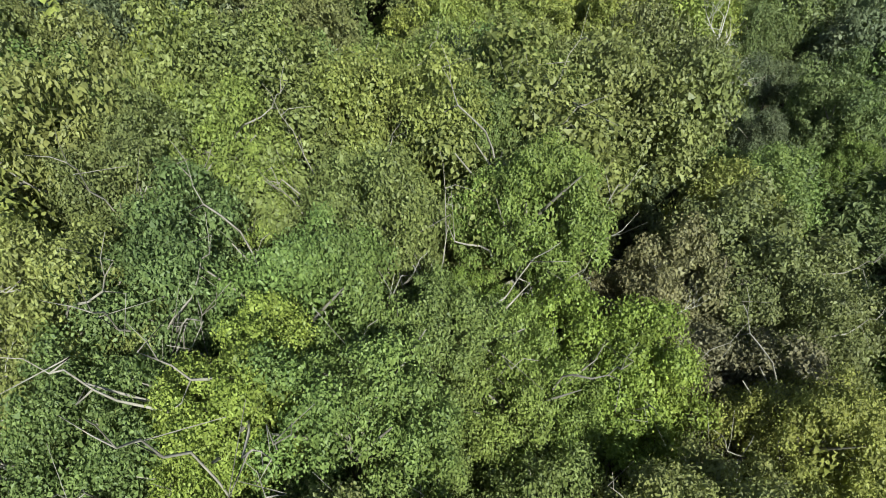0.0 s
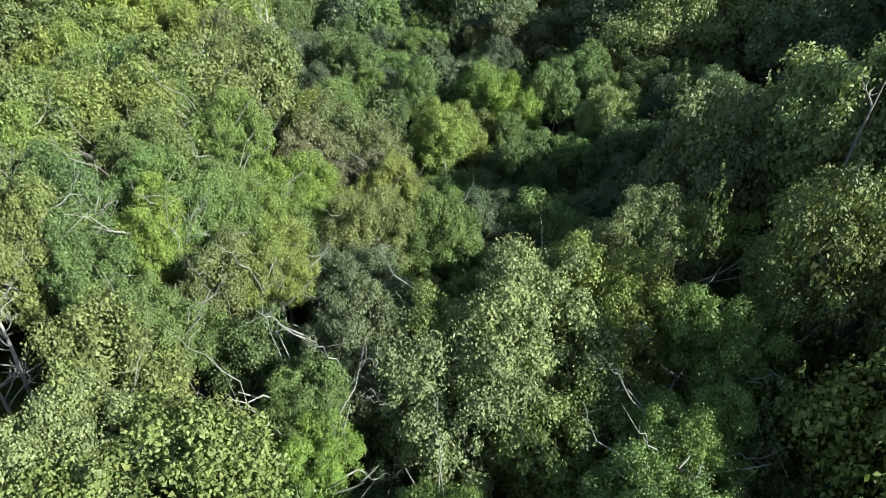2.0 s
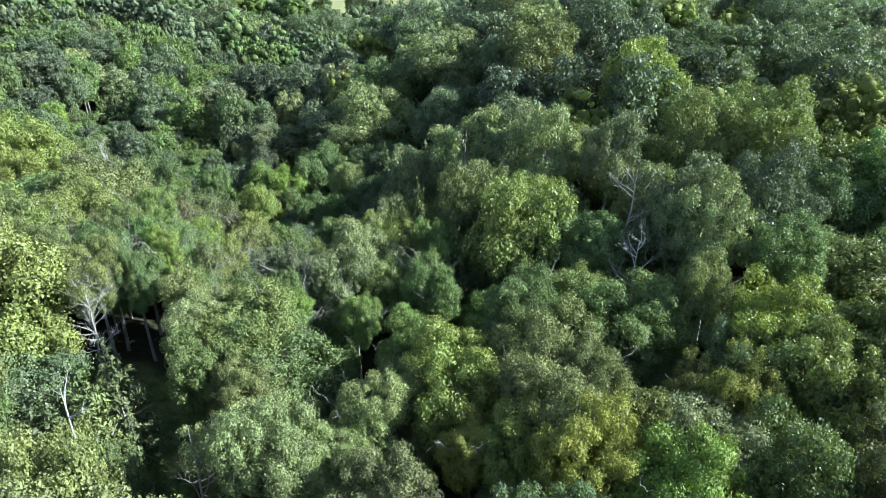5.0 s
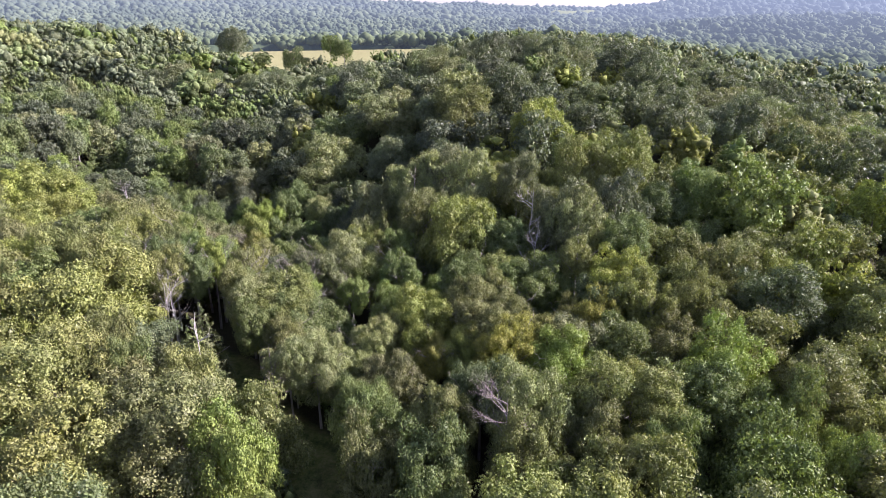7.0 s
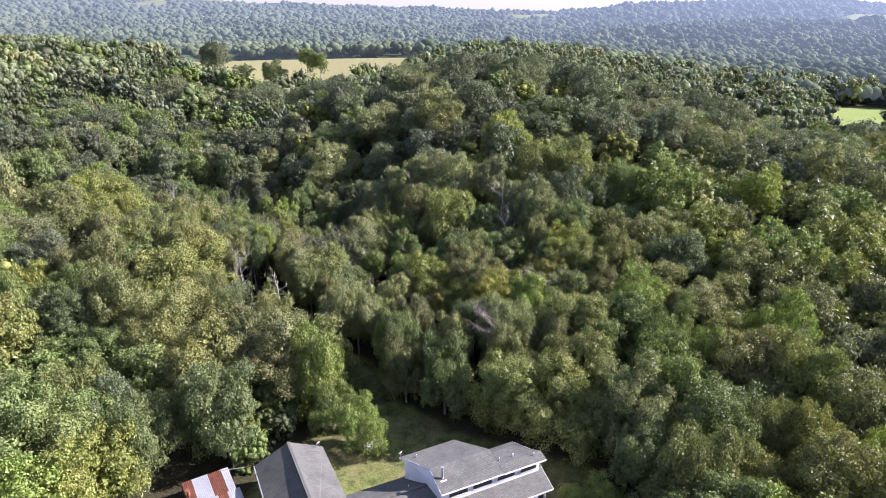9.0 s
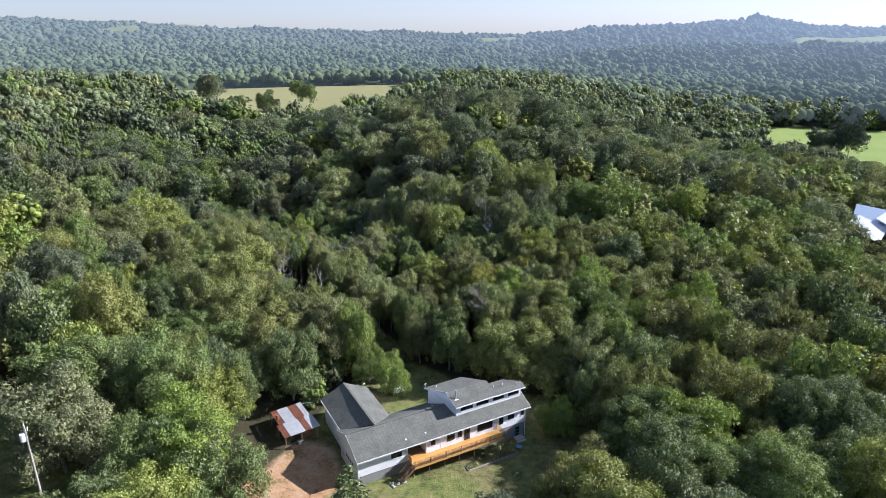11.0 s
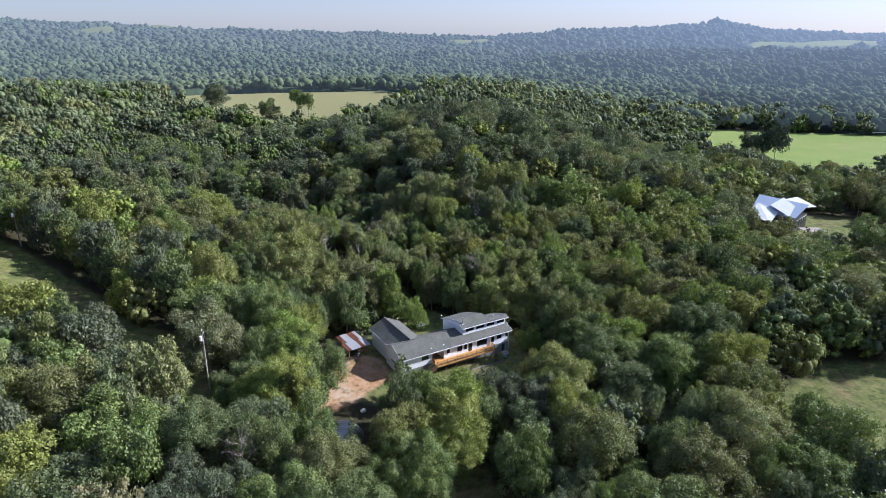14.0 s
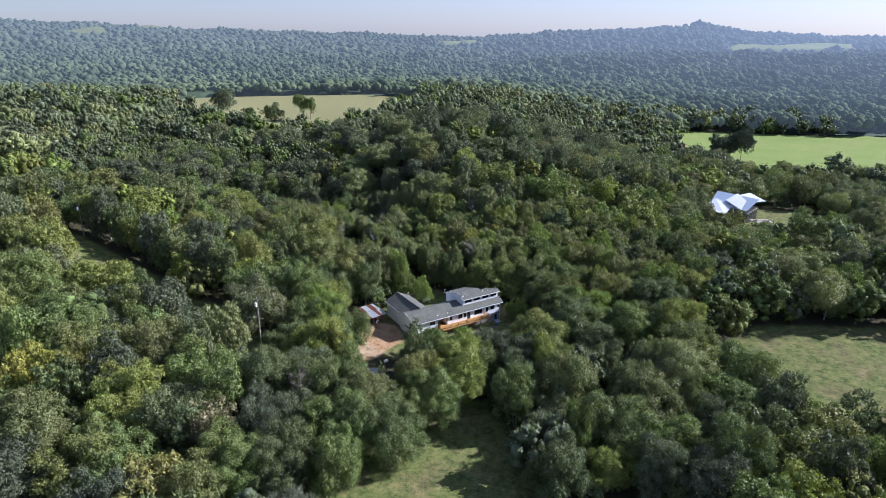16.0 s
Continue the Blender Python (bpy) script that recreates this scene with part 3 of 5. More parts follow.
OLIVE_STAND_B = ((-36.9, -92.6, 13, 6.4), (-30.4, -17.6, 14, 3.5), (-20.5, 14.9, 12, 3.7), (-19.7, 27.2, 9, 2), (-16.3, 13, 11, 2.3), (-12.8, -9.7, 13, 2.3), (-9.1, 7.6, 11, 2.2), (-5.8, -39.4, 12, 5.1), (-2.3, -9.4, 13, 2.8), (1.5, -33.9, 13, 6.6), (19.6, -30.6, 11, 2.3), (24.8, -27.3, 12, 2.9), (27.3, -6.7, 13, 3.1), (34.8, -28.6, 12, 2.8), (38.8, -25.8, 12, 2.6), (60.8, -18.2, 13, 3.3), (74.8, -38.5, 13, 4.7),)
GREEN_STAND_A = ((-95, 232, 12, 5.6), (-110, 228, 9, 3.8), (-69, 233, 15, 3.4), (-29.9, 19.8, 10, 2.6), (-24, -114.8, 13, 5.4), (-18.7, 4.1, 14, 2), (-17.2, 44, 9, 1.9), (-13.8, -97.6, 13, 5.1), (-12.2, -122.2, 12, 5.1), (-10.9, -7.2, 12, 1.9), (-4.7, -122.5, 12, 5.6), (-1.9, -81.6, 12, 3.6), (2.2, -113.5, 13, 5.5), (13.7, 4.2, 12, 1.6), (22.5, 13, 14, 3.4), (28.4, -21.6, 12, 2.6), (42.8, -13.6, 12, 2.8), (54.5, -110.8, 13, 8.3), (61.2, -4, 13, 3.6), (68.1, -69.6, 13, 5.1), (81.1, -109.8, 11, 4.7),)
GREEN_STAND_B = ((-77, 236, 17, 3.8), (-30.5, 31.6, 9, 1.9), (-27.6, -59.2, 13, 4.8), (-23.4, 3.7, 14, 1.9), (-14.1, -7, 13, 2.4), (-13.7, -56, 14, 5.4), (-11.8, -71.1, 12, 3.5), (-10.5, -1.7, 13, 2), (-4.5, 29.4, 9, 2), (-0.8, -72.5, 12, 4), (3.4, -121.6, 12, 3.8), (14.7, 1.7, 12, 2), (25.2, -32.4, 12, 2.9), (30.7, -85.3, 10, 3.5), (44.7, 6.1, 14, 2.4), (54.7, -57, 12, 4.8), (62.1, -66.6, 12, 6.8), (78.1, -102.2, 11, 4.5), (86, -94.4, 13, 7.6),)
GREEN_STAND_C = ((-56, -92.4, 14, 6.3), (-30.2, -126.4, 12, 5.3), (-25, -100.5, 13, 6.6), (-21.6, -55.5, 13, 5), (-18, 39.7, 9, 2.2), (-14, 0.8, 12, 1.7), (-13.6, -3.1, 13, 2.1), (-11.7, 27.9, 8, 2.2), (-4.7, -6.6, 12, 1.8), (-3.7, 20.3, 8, 2.5), (1.3, -92.9, 12, 3.6), (11.1, -112.3, 13, 5.1), (18, -101.1, 12, 5), (27.9, 8.1, 13, 2.7), (40.6, -5.1, 12, 2.2), (46.5, -27.6, 12, 2.7), (55.4, -65.5, 13, 6.5), (64.3, -113.2, 10, 3.6), (80.5, -55.7, 13, 5.9), (100.3, -110.7, 11, 5.7),)
BRIGHT_STAND_A = ((-72.8, -77.2, 14, 5.7), (-19.5, 34.4, 9, 2.1), (-14.6, 6.6, 11, 2.2), (-11.4, 2.7, 9, 2.2), (-6.6, -68.5, 13, 6.1), (2, -4.4, 12, 1.4), (4.5, -5.4, 11, 1.3), (9.4, -3.8, 11, 1.6), (21.6, -82, 12, 3.8), (27.2, -81.5, 12, 3.8), (42.8, -49.1, 6, 3.5), (52.3, -16.6, 14, 3.7), (54.3, -27.6, 13, 3.6), (63.8, 18.1, 16, 4.5),)
BRIGHT_STAND_B = ((11.3, -38.5, 8, 2.2), (16.1, -41.8, 8, 2.2), (-25.1, 35.3, 9, 1.9), (-16.4, 2.7, 10, 1.2), (-13.2, 3.2, 11, 1.7), (-7, 12.3, 10, 2.1), (1.6, -15, 12, 2), (4.4, -10, 12, 4.1), (8.1, -35.4, 13, 3.1), (17.3, -26.3, 12, 3), (24.3, -3.4, 14, 2.4), (36.2, -17.5, 13, 3.2), (44.3, -4.3, 12, 2.9), (53.8, -32.4, 13, 4.5), (61.3, -58.2, 12, 4.7), (76.5, -53.1, 12, 4.5),)
BROWN_STAND = ((-19, -116.8, 12, 3.4), (-18.2, 9.2, 11, 2.4), (-15.6, 10.6, 10, 2.7),)
SILVER_STAND = ((-23.5, -69, 13.5, 4.9), (-25.6, -85.2, 14, 3.6), (-10.4, 36.9, 9, 2), (-0.4, -11.8, 13, 2.3), (1.7, -1.4, 13, 1.7), (5.3, 0.1, 13, 2.7), (5.9, 4.8, 14, 3.2), (7.7, -21, 11, 2.1), (10.4, -20.1, 12, 2.7), (11.1, 28.9, 17, 4.1), (12.9, 73.1, 16, 4.6), (14.4, -14.3, 11, 2.3), (15.4, 28.9, 17, 3.6), (21.3, 26, 17, 3.8), (28.7, 24.3, 16, 2.7), (35.7, 12.6, 16, 3.7), (38.3, 9.3, 16, 3), (72.6, -92.4, 14, 5.4), (125.2, -55.5, 13, 5.3),)
CEDAR_STAND = ((-32.3, 35.5, 11, 2), (-29, 25.1, 10, 2.1), (-4.7, 38.7, 11, 1.9), (-4.3, -24.3, 12, 2.2), (-3, -19, 13, 1.9), (-2.7, -21.8, 13, 2.1), (4.2, 31.6, 13, 2.1), (6.4, 13.1, 14, 1), (8, 17.3, 14, 1.1), (8.7, 13.9, 13, 1.4), (15.5, -74.6, 12, 3.2), (15.6, 7, 13, 1.3),)
DARK_STAND = ((-132, 242, 19, 6.8), (-60.9, 130.3, 16, 7.7), (-22.5, 102.9, 16, 6.5), (-0.7, 23.9, 9, 2.3), (-0.5, 31, 9, 2.5), (32.1, 43.5, 16, 4.3), (32.7, -76.4, 10, 3.8), (43.8, 14.8, 16, 3.2), (56.8, 90.1, 16, 5.6), (69, 59.9, 16, 5.1),)
YELLOW_STAND = ((-90.6, -39, 14, 3.6), (-53.2, -108.9, 13, 3.6), (-47.8, -104.9, 13, 2.1), (-23.2, -130.7, 11, 4.3), (22.7, -15.4, 10, 1.6), (37.2, -7.4, 11, 1.7), (40, -7.6, 12, 2.3),)
PINE_STAND = ((198, 182, 16, 5.6), (205, 186, 17, 5.0), (212, 184, 20, 6.0),)
PLACED = (("oak", OAK_STAND_A), ("oak", OAK_STAND_B), ("olive", OLIVE_STAND_A), ("olive", OLIVE_STAND_B), ("green", GREEN_STAND_A), ("green", GREEN_STAND_B), ("green", GREEN_STAND_C), ("bright", BRIGHT_STAND_A), ("bright", BRIGHT_STAND_B), ("brown", BROWN_STAND), ("silver", SILVER_STAND), ("cedar", CEDAR_STAND), ("dark", DARK_STAND), ("yellow", YELLOW_STAND), ("pine", PINE_STAND))
shapes = random.Random(3)
for leaf, stand in PLACED:
    for x, y, height, radius in stand:
        plant(x, y, height, max(1.6, min(radius * 1.22, height * 0.50)), leaf, shapes.randrange(4), level(x, y), shapes)

# ---- the white house ----
def part(name, bm, mat, parent, label=""):
    """Links a bmesh as one mesh object under a thing or part."""
    me = bpy.data.meshes.new(name)
    bm.normal_update()
    bm.to_mesh(me)
    bm.free()
    me.materials.append(mat)
    ob = new(name, me)
    ob.parent = parent
    return tagged(ob, label)


def boxes(*specs, bevel=0.0):
    """A bmesh of boxes, each (x0, y0, z0, x1, y1, z1)."""
    bm = bmesh.new()
    for x0, y0, z0, x1, y1, z1 in specs:
        m = Matrix.Translation(((x0 + x1) / 2, (y0 + y1) / 2, (z0 + z1) / 2)) @ Matrix.Diagonal((x1 - x0, y1 - y0, z1 - z0, 1))
        bmesh.ops.create_cube(bm, size=1, matrix=m)
    if bevel:
        bmesh.ops.bevel(bm, geom=bm.edges[:], offset=bevel, segments=1, affect="EDGES")
    return bm


def slab(bottom, thick):
    """A roof plane: a polygon thickened upwards along z."""
    bm = bmesh.new()
    low = [bm.verts.new(p) for p in bottom]
    top = [bm.verts.new((p[0], p[1], p[2] + thick)) for p in bottom]
    n = len(low)
    bm.faces.new(low[::-1])
    bm.faces.new(top)
    for i in range(n):
        bm.faces.new((low[i], low[(i + 1) % n], top[(i + 1) % n], top[i]))
    bmesh.ops.recalc_face_normals(bm, faces=bm.faces[:])
    return bm


def prism(outline, axis_vec):
    """A polygon in space extruded along a vector."""
    bm = bmesh.new()
    a = [bm.verts.new(p) for p in outline]
    b = [bm.verts.new(Vector(p) + Vector(axis_vec)) for p in outline]
    n = len(a)
    bm.faces.new(a)
    bm.faces.new(b[::-1])
    for i in range(n):
        bm.faces.new((a[i], b[i], b[(i + 1) % n], a[(i + 1) % n]))
    bmesh.ops.recalc_face_normals(bm, faces=bm.faces[:])
    return bm


def round_bar(p, q, r, sides=8):
    bm = bmesh.new()
    p, q = Vector(p), Vector(q)
    m = Matrix.Translation((p + q) / 2) @ (q - p).to_track_quat("Z", "Y").to_matrix().to_4x4()
    bmesh.ops.create_cone(bm, cap_ends=True, segments=sides, radius1=r, radius2=r, depth=(q - p).length, matrix=m)
    return bm


def painted(name, base, rough=0.6, lines=0.0, worn=0.12, metal=0.0):
    """Paint, metal or stain with faint dirt, and lap lines of boards where given (boards to the metre, along z)."""
    def build(nt, n, l, p):
        dirt = noise_tex(nt, 1.3, 6, 0.7)
        fine = noise_tex(nt, 14, 4)
        dull = tuple(c * (1 - worn) * 0.9 for c in base)
        c = mix(nt, ramp(nt, dirt, ((0.35, (0, 0, 0)), (0.75, (1, 1, 1)))), base, dull)
        c = mix(nt, 0.12, c, ramp(nt, fine, ((0.3, tuple(v * 0.6 for v in base)), (0.7, tuple(min(1, v * 1.2) for v in base)))))
        l.new(c, p.inputs["Base Color"])
        p.inputs["Roughness"].default_value, p.inputs["Metallic"].default_value = rough, metal
        if lines:
            tc, w = n.new("ShaderNodeTexCoord"), n.new("ShaderNodeTexWave")
            w.wave_type, w.bands_direction, w.wave_profile = "BANDS", "Z", "SAW"
            w.inputs["Scale"].default_value = lines / 2
            l.new(tc.outputs["Object"], w.inputs["Vector"])
            bump(nt, w.outputs[0], 0.5, 0.02, p)
        else:
            bump(nt, fine, 0.25, 0.01, p)
    return material(name, build)


def shingle_build(nt, n, l, p):
    tc, br = n.new("ShaderNodeTexCoord"), n.new("ShaderNodeTexBrick")
    br.inputs["Scale"].default_value = 1.0
    br.inputs["Brick Width"].default_value, br.inputs["Row Height"].default_value, br.inputs["Mortar Size"].default_value = 0.45, 0.16, 0.012
    br.inputs["Color1"].default_value, br.inputs["Color2"].default_value, br.inputs["Mortar"].default_value = (0.106, 0.108, 0.090, 1), (0.138, 0.140, 0.116, 1), (0.068, 0.070, 0.060, 1)
    l.new(tc.outputs["Object"], br.inputs["Vector"])
    stain = ramp(nt, noise_tex(nt, 0.5, 6, 0.65), ((0.3, (0.72, 0.73, 0.72)), (0.55, (1, 1, 1)), (0.8, (1.16, 1.15, 1.12))))
    l.new(mix(nt, 1.0, br.outputs[0], stain, "MULTIPLY"), p.inputs["Base Color"])
    p.inputs["Roughness"].default_value = 0.9
    bump(nt, noise_tex(nt, 30, 3), 0.4, 0.01, p)


SIDING = painted("white_lap_siding", (0.86, 0.87, 0.88), 0.55, 6.0, 0.04)
TRIM = painted("white_trim", (0.80, 0.80, 0.79), 0.5, 0, 0.05)
SHINGLE = material("grey_shingle", shingle_build)
DARK_FRAME = painted("dark_window_frame", (0.035, 0.032, 0.03), 0.4)
BLOCKWORK = painted("grey_block_wall", (0.30, 0.29, 0.275), 0.85, 5.0, 0.25)
DECKING = painted("orange_stained_wood", (0.56, 0.30, 0.085), 0.6, 0, 0.2)
OLD_WOOD = painted("brown_weathered_wood", (0.24, 0.15, 0.085), 0.85, 0, 0.3)
GREY_WOOD = painted("grey_weathered_wood", (0.36, 0.32, 0.27), 0.9, 0, 0.3)
TIN = painted("bare_tin_roof", (0.74, 0.76, 0.78), 0.45, 0, 0.15, 0.2)
RUST = painted("rusted_tin_roof", (0.30, 0.115, 0.065), 0.8, 0, 0.45)
STEEL = painted("galvanised_steel", (0.58, 0.59, 0.60), 0.4, 0, 0.15, 0.7)
WHITE_ENAMEL = painted("white_enamel", (0.82, 0.82, 0.80), 0.35, 0, 0.06)
TEAL = painted("teal_door_paint", (0.10, 0.26, 0.27), 0.5)
BLUE_PLASTIC = painted("blue_plastic", (0.05, 0.20, 0.42), 0.45)
CONCRETE = painted("concrete", (0.42, 0.40, 0.37), 0.9, 0, 0.25)
DARK_METAL = painted("dark_metal", (0.05, 0.05, 0.052), 0.5, 0, 0.2, 0.6)


def glass_build(nt, n, l, p):
    p.inputs["Base Color"].default_value = (0.012, 0.016, 0.02, 1)
    p.inputs["Roughness"].default_value, p.inputs["Specular IOR Level"].default_value = 0.04, 0.7


PANE = material("dark_window_glass", glass_build)
# the house's own axes: x along the front eave, y to the back, z from the sea; its floor of origin is the front west eave corner
HOUSE = Matrix.Translation((15.24, -64.88, 0)) @ pose(0, 0, 0, 0, 0, 31.8)


def thing(name, m, label, category, group=""):
    root = new(name)
    root.empty_display_size = 0.5
    root.matrix_world = m
    return tagged(root, label, category, group, "thing")


def window(parent, x, z, w, h, y=0.75, mullions=1, casing=TRIM):
    """A window in a wall that faces -y: frame, sill and panes."""
    t = 0.07
    fr = part("window", boxes((x - w / 2 - t, y - 0.05, z - h / 2 - t, x + w / 2 + t, y + 0.06, z - h / 2), (x - w / 2 - t, y - 0.05, z + h / 2, x + w / 2 + t, y + 0.06, z + h / 2 + t),
                              (x - w / 2 - t, y - 0.05, z - h / 2, x - w / 2, y + 0.06, z + h / 2), (x + w / 2, y - 0.05, z - h / 2, x + w / 2 + t, y + 0.06, z + h / 2)), DARK_FRAME, parent)
    part("sill", boxes((x - w / 2 - 0.12, y - 0.10, z - h / 2 - t - 0.05, x + w / 2 + 0.12, y - 0.005, z - h / 2 - t)), casing, fr)
    n = mullions + 1
    for i in range(n):
        x0, x1 = x - w / 2 + w * i / n, x - w / 2 + w * (i + 1) / n
        part("pane", boxes((x0 + 0.02, y - 0.02, z - h / 2, x1 - 0.02, y - 0.005, z + h / 2)), PANE, fr)
        if i:
            part("mullion", boxes((x0 - 0.02, y - 0.035, z - h / 2, x0 + 0.02, y + 0.02, z + h / 2)), DARK_FRAME, fr)
    return fr


def white_house():
    h = thing("house", HOUSE, "long white house with grey shingle roof and raised storey", "house")
    zc, zf = 16.0, 18.86
    # walls of the main range, with a recessed porch between the garage end and the rooms
    part("wall", boxes((-0.4, 0.75, zc, 6.9, 0.95, zf)), SIDING, h)
    part("wall", boxes((9.8, 0.75, zc, 27.0, 0.95, zf)), SIDING, h)
    part("wall", boxes((6.7, 0.95, zc, 6.9, 4.2, zf + 0.6)), SIDING, h)
    part("wall", boxes((9.8, 0.95, zc, 10.0, 4.2, zf + 0.6)), SIDING, h)
    part("wall", boxes((6.9, 4.0, zc, 9.8, 4.2, zf + 1.0)), SIDING, h)
    part("wall", boxes((7.4, 7.55, 14.6, 27.0, 7.75, 19.15)), SIDING, h)
    part("gable_wall", prism([(-0.6, 0.75, 14.5), (-0.6, 7.75, 14.5), (-0.6, 7.75, 19.12), (-0.6, 4.4, 20.62), (-0.6, 0.75, 19.0)], (0.2, 0, 0)), SIDING, h)
    part("gable_wall", prism([(26.8, 0.75, zc), (26.8, 7.75, zc), (26.8, 7.75, 19.12), (26.8, 4.4, 20.62), (26.8, 0.75, 19.0)], (0.2, 0, 0)), SIDING, h)
    part("foundation", boxes((-0.35, 0.83, 13.6, 7.2, 1.05, zc)), BLOCKWORK, h, "dark grey block foundation")
    part("foundation", boxes((7.2, 0.83, 12.6, 26.95, 1.05, zc)), BLOCKWORK, h, "grey block basement wall")
    part("foundation", boxes((26.78, 1.05, 12.6, 26.95, 7.7, zc)), BLOCKWORK, h, "grey block basement wall")
    # main roof, a gable of two planes
    part("roof", slab([(-0.9, -0.02, 18.80), (27.5, -0.02, 18.80), (27.5, 4.4, 20.70), (-0.9, 4.4, 20.70)], 0.12), SHINGLE, h)
    part("roof", slab([(-0.9, 4.4, 20.70), (27.5, 4.4, 20.70), (27.5, 8.3, 19.02), (-0.9, 8.3, 19.02)], 0.12), SHINGLE, h)
    part("ridge_cap", slab([(-0.92, 4.22, 20.76), (15.0, 4.22, 20.76), (15.0, 4.58, 20.76), (-0.92, 4.58, 20.76)], 0.10), SHINGLE, h)
    part("fascia", boxes((-0.9, -0.05, 18.72, 27.5, -0.022, 18.93)), TRIM, h)
    part("rake_board", prism([(-0.93, 0, 18.70), (-0.93, 0, 18.93), (-0.93, 4.4, 20.83), (-0.93, 8.3, 19.15), (-0.93, 8.3, 18.92), (-0.93, 4.4, 20.60)], (0.027, 0, 0)), TRIM, h)
    part("rake_board", prism([(27.503, 0, 18.70), (27.503, 0, 18.93), (27.503, 4.4, 20.83), (27.503, 8.3, 19.15), (27.503, 8.3, 18.92), (27.503, 4.4, 20.60)], (0.027, 0, 0)), TRIM, h)
    # garage wing to the back
    part("garage_wall", boxes((-0.05, 8.0, 14.5, 0.15, 16.4, 19.35)), SIDING, h)
    part("garage_wall", boxes((6.6, 8.0, 14.5, 6.8, 16.4, 19.35)), SIDING, h)
    part("gable_wall", prism([(-0.05, 16.4, 14.5), (6.8, 16.4, 14.5), (6.8, 16.4, 19.35), (3.37, 16.4, 21.05), (-0.05, 16.4, 19.35)], (0, -0.2, 0)), SIDING, h)
    part("garage_roof", slab([(-0.45, 7.6, 19.28), (-0.45, 16.75, 19.28), (3.37, 16.75, 21.14), (3.37, 4.2, 21.14), (3.2, 4.4, 20.86)], 0.12), SHINGLE, h)
    part("garage_roof", slab([(7.2, 7.4, 19.28), (7.2, 16.75, 19.28), (3.37, 16.75, 21.14), (3.37, 4.2, 21.14), (3.6, 4.4, 20.86)], 0.12), SHINGLE, h)
    part("ridge_cap", slab([(3.22, 4.3, 21.2), (3.52, 4.3, 21.2), (3.52, 16.78, 21.2), (3.22, 16.78, 21.2)], 0.09), SHINGLE, h)
    part("gutter", boxes((-0.58, 7.7, 19.22, -0.46, 16.75, 19.34)), TRIM, h, "white gutter")
    # garage door in the west gable wall
    door = part("garage_door", boxes((-0.66, 2.2, 14.9, -0.603, 5.4, 17.4)), TRIM, h, "white sectional garage door with small panes")
    for i in range(4):
        part("pane", boxes((-0.675, 2.4 + i * 0.74, 16.75, -0.662, 2.98 + i * 0.74, 17.15)), PANE, door)
    # raised storey: a front wall with a band of clerestory windows, and two skewed roofs
    part("upper_wall", boxes((15.5, 2.1, 19.4, 27.0, 2.3, 21.62)), SIDING, h)
    part("upper_wall", prism([(15.5, 2.1, 19.3), (13.7, 7.7, 18.9), (13.7, 7.7, 21.98), (15.3, 4.3, 22.56), (15.5, 2.1, 21.62)], (0.2, 0.05, 0)), SIDING, h)
    part("upper_wall", prism([(22.0, 2.35, 19.3), (20.0, 7.8, 18.9), (20.0, 7.8, 21.95), (21.9, 4.3, 22.56), (22.0, 2.35, 21.7)], (-0.2, 0, 0)), SIDING, h)
    part("upper_wall", boxes((13.75, 7.6, 15, 20.0, 7.8, 22.0)), SIDING, h)
    part("upper_wall", prism([(26.95, 2.1, 19.3), (25.1, 4.3, 19.3), (25.1, 4.3, 21.85), (26.95, 2.4, 22.05), (26.95, 2.1, 21.6)], (-0.15, 0, 0)), SIDING, h)
    part("upper_wall", boxes((21.9, 4.15, 19.3, 25.1, 4.3, 21.85)), SIDING, h)
    part("upper_roof", slab([(15.15, 1.55, 21.5), (22.25, 1.55, 21.5), (22.1, 4.3, 22.62), (15.1, 4.3, 22.62)], 0.12), SHINGLE, h)
    part("upper_roof", slab([(15.1, 4.3, 22.62), (22.1, 4.3, 22.62), (19.75, 8.1, 22.0), (13.25, 8.0, 22.0)], 0.12), SHINGLE, h, "weathered brown-grey shingle roof plane")
    part("upper_roof", slab([(22.3, 1.55, 21.45), (27.5, 1.55, 21.45), (27.3, 2.4, 22.02), (22.2, 2.4, 21.9)], 0.12), SHINGLE, h)
    part("upper_roof", slab([(22.2, 2.4, 21.9), (27.3, 2.4, 22.02), (25.1, 4.55, 21.88), (22.0, 4.5, 21.88)], 0.12), SHINGLE, h)
    part("fascia", boxes((15.1, 1.515, 21.42, 22.25, 1.548, 21.62)), TRIM, h)
    part("fascia", boxes((22.3, 1.515, 21.37, 27.5, 1.548, 21.57)), TRIM, h)
    part("rake_board", prism([(15.07, 1.55, 21.42), (15.07, 1.55, 21.64), (15.02, 4.3, 22.76), (15.02, 4.3, 22.52)], (0.027, 0, 0)), TRIM, h)
    part("rake_board", prism([(15.02, 4.3, 22.50), (15.02, 4.3, 22.76), (13.2, 8.0, 22.14), (13.2, 8.0, 21.9)], (0.027, 0, 0)), TRIM, h)
    for x0, x1 in ((16.3, 18.25), (19.05, 21.05), (21.95, 23.85), (24.75, 26.55)):
        window(h, (x0 + x1) / 2, 20.72, x1 - x0, 0.52, 2.1, 1)
    # front windows and doors
    for x, w, hh, m in ((5.15, 1.5, 0.85, 1), (10.9, 0.62, 0.85, 0), (13.85, 1.1, 1.1, 1), (15.35, 0.6, 1.0, 0), (19.7, 2.5, 1.35, 1), (22.6, 0.62, 1.35, 0), (24.4, 1.05, 0.85, 1), (26.5, 0.5, 0.7, 0)):
        window(h, x, 17.62 + (0.1 if hh < 1 else 0), w, hh, 0.75, m)
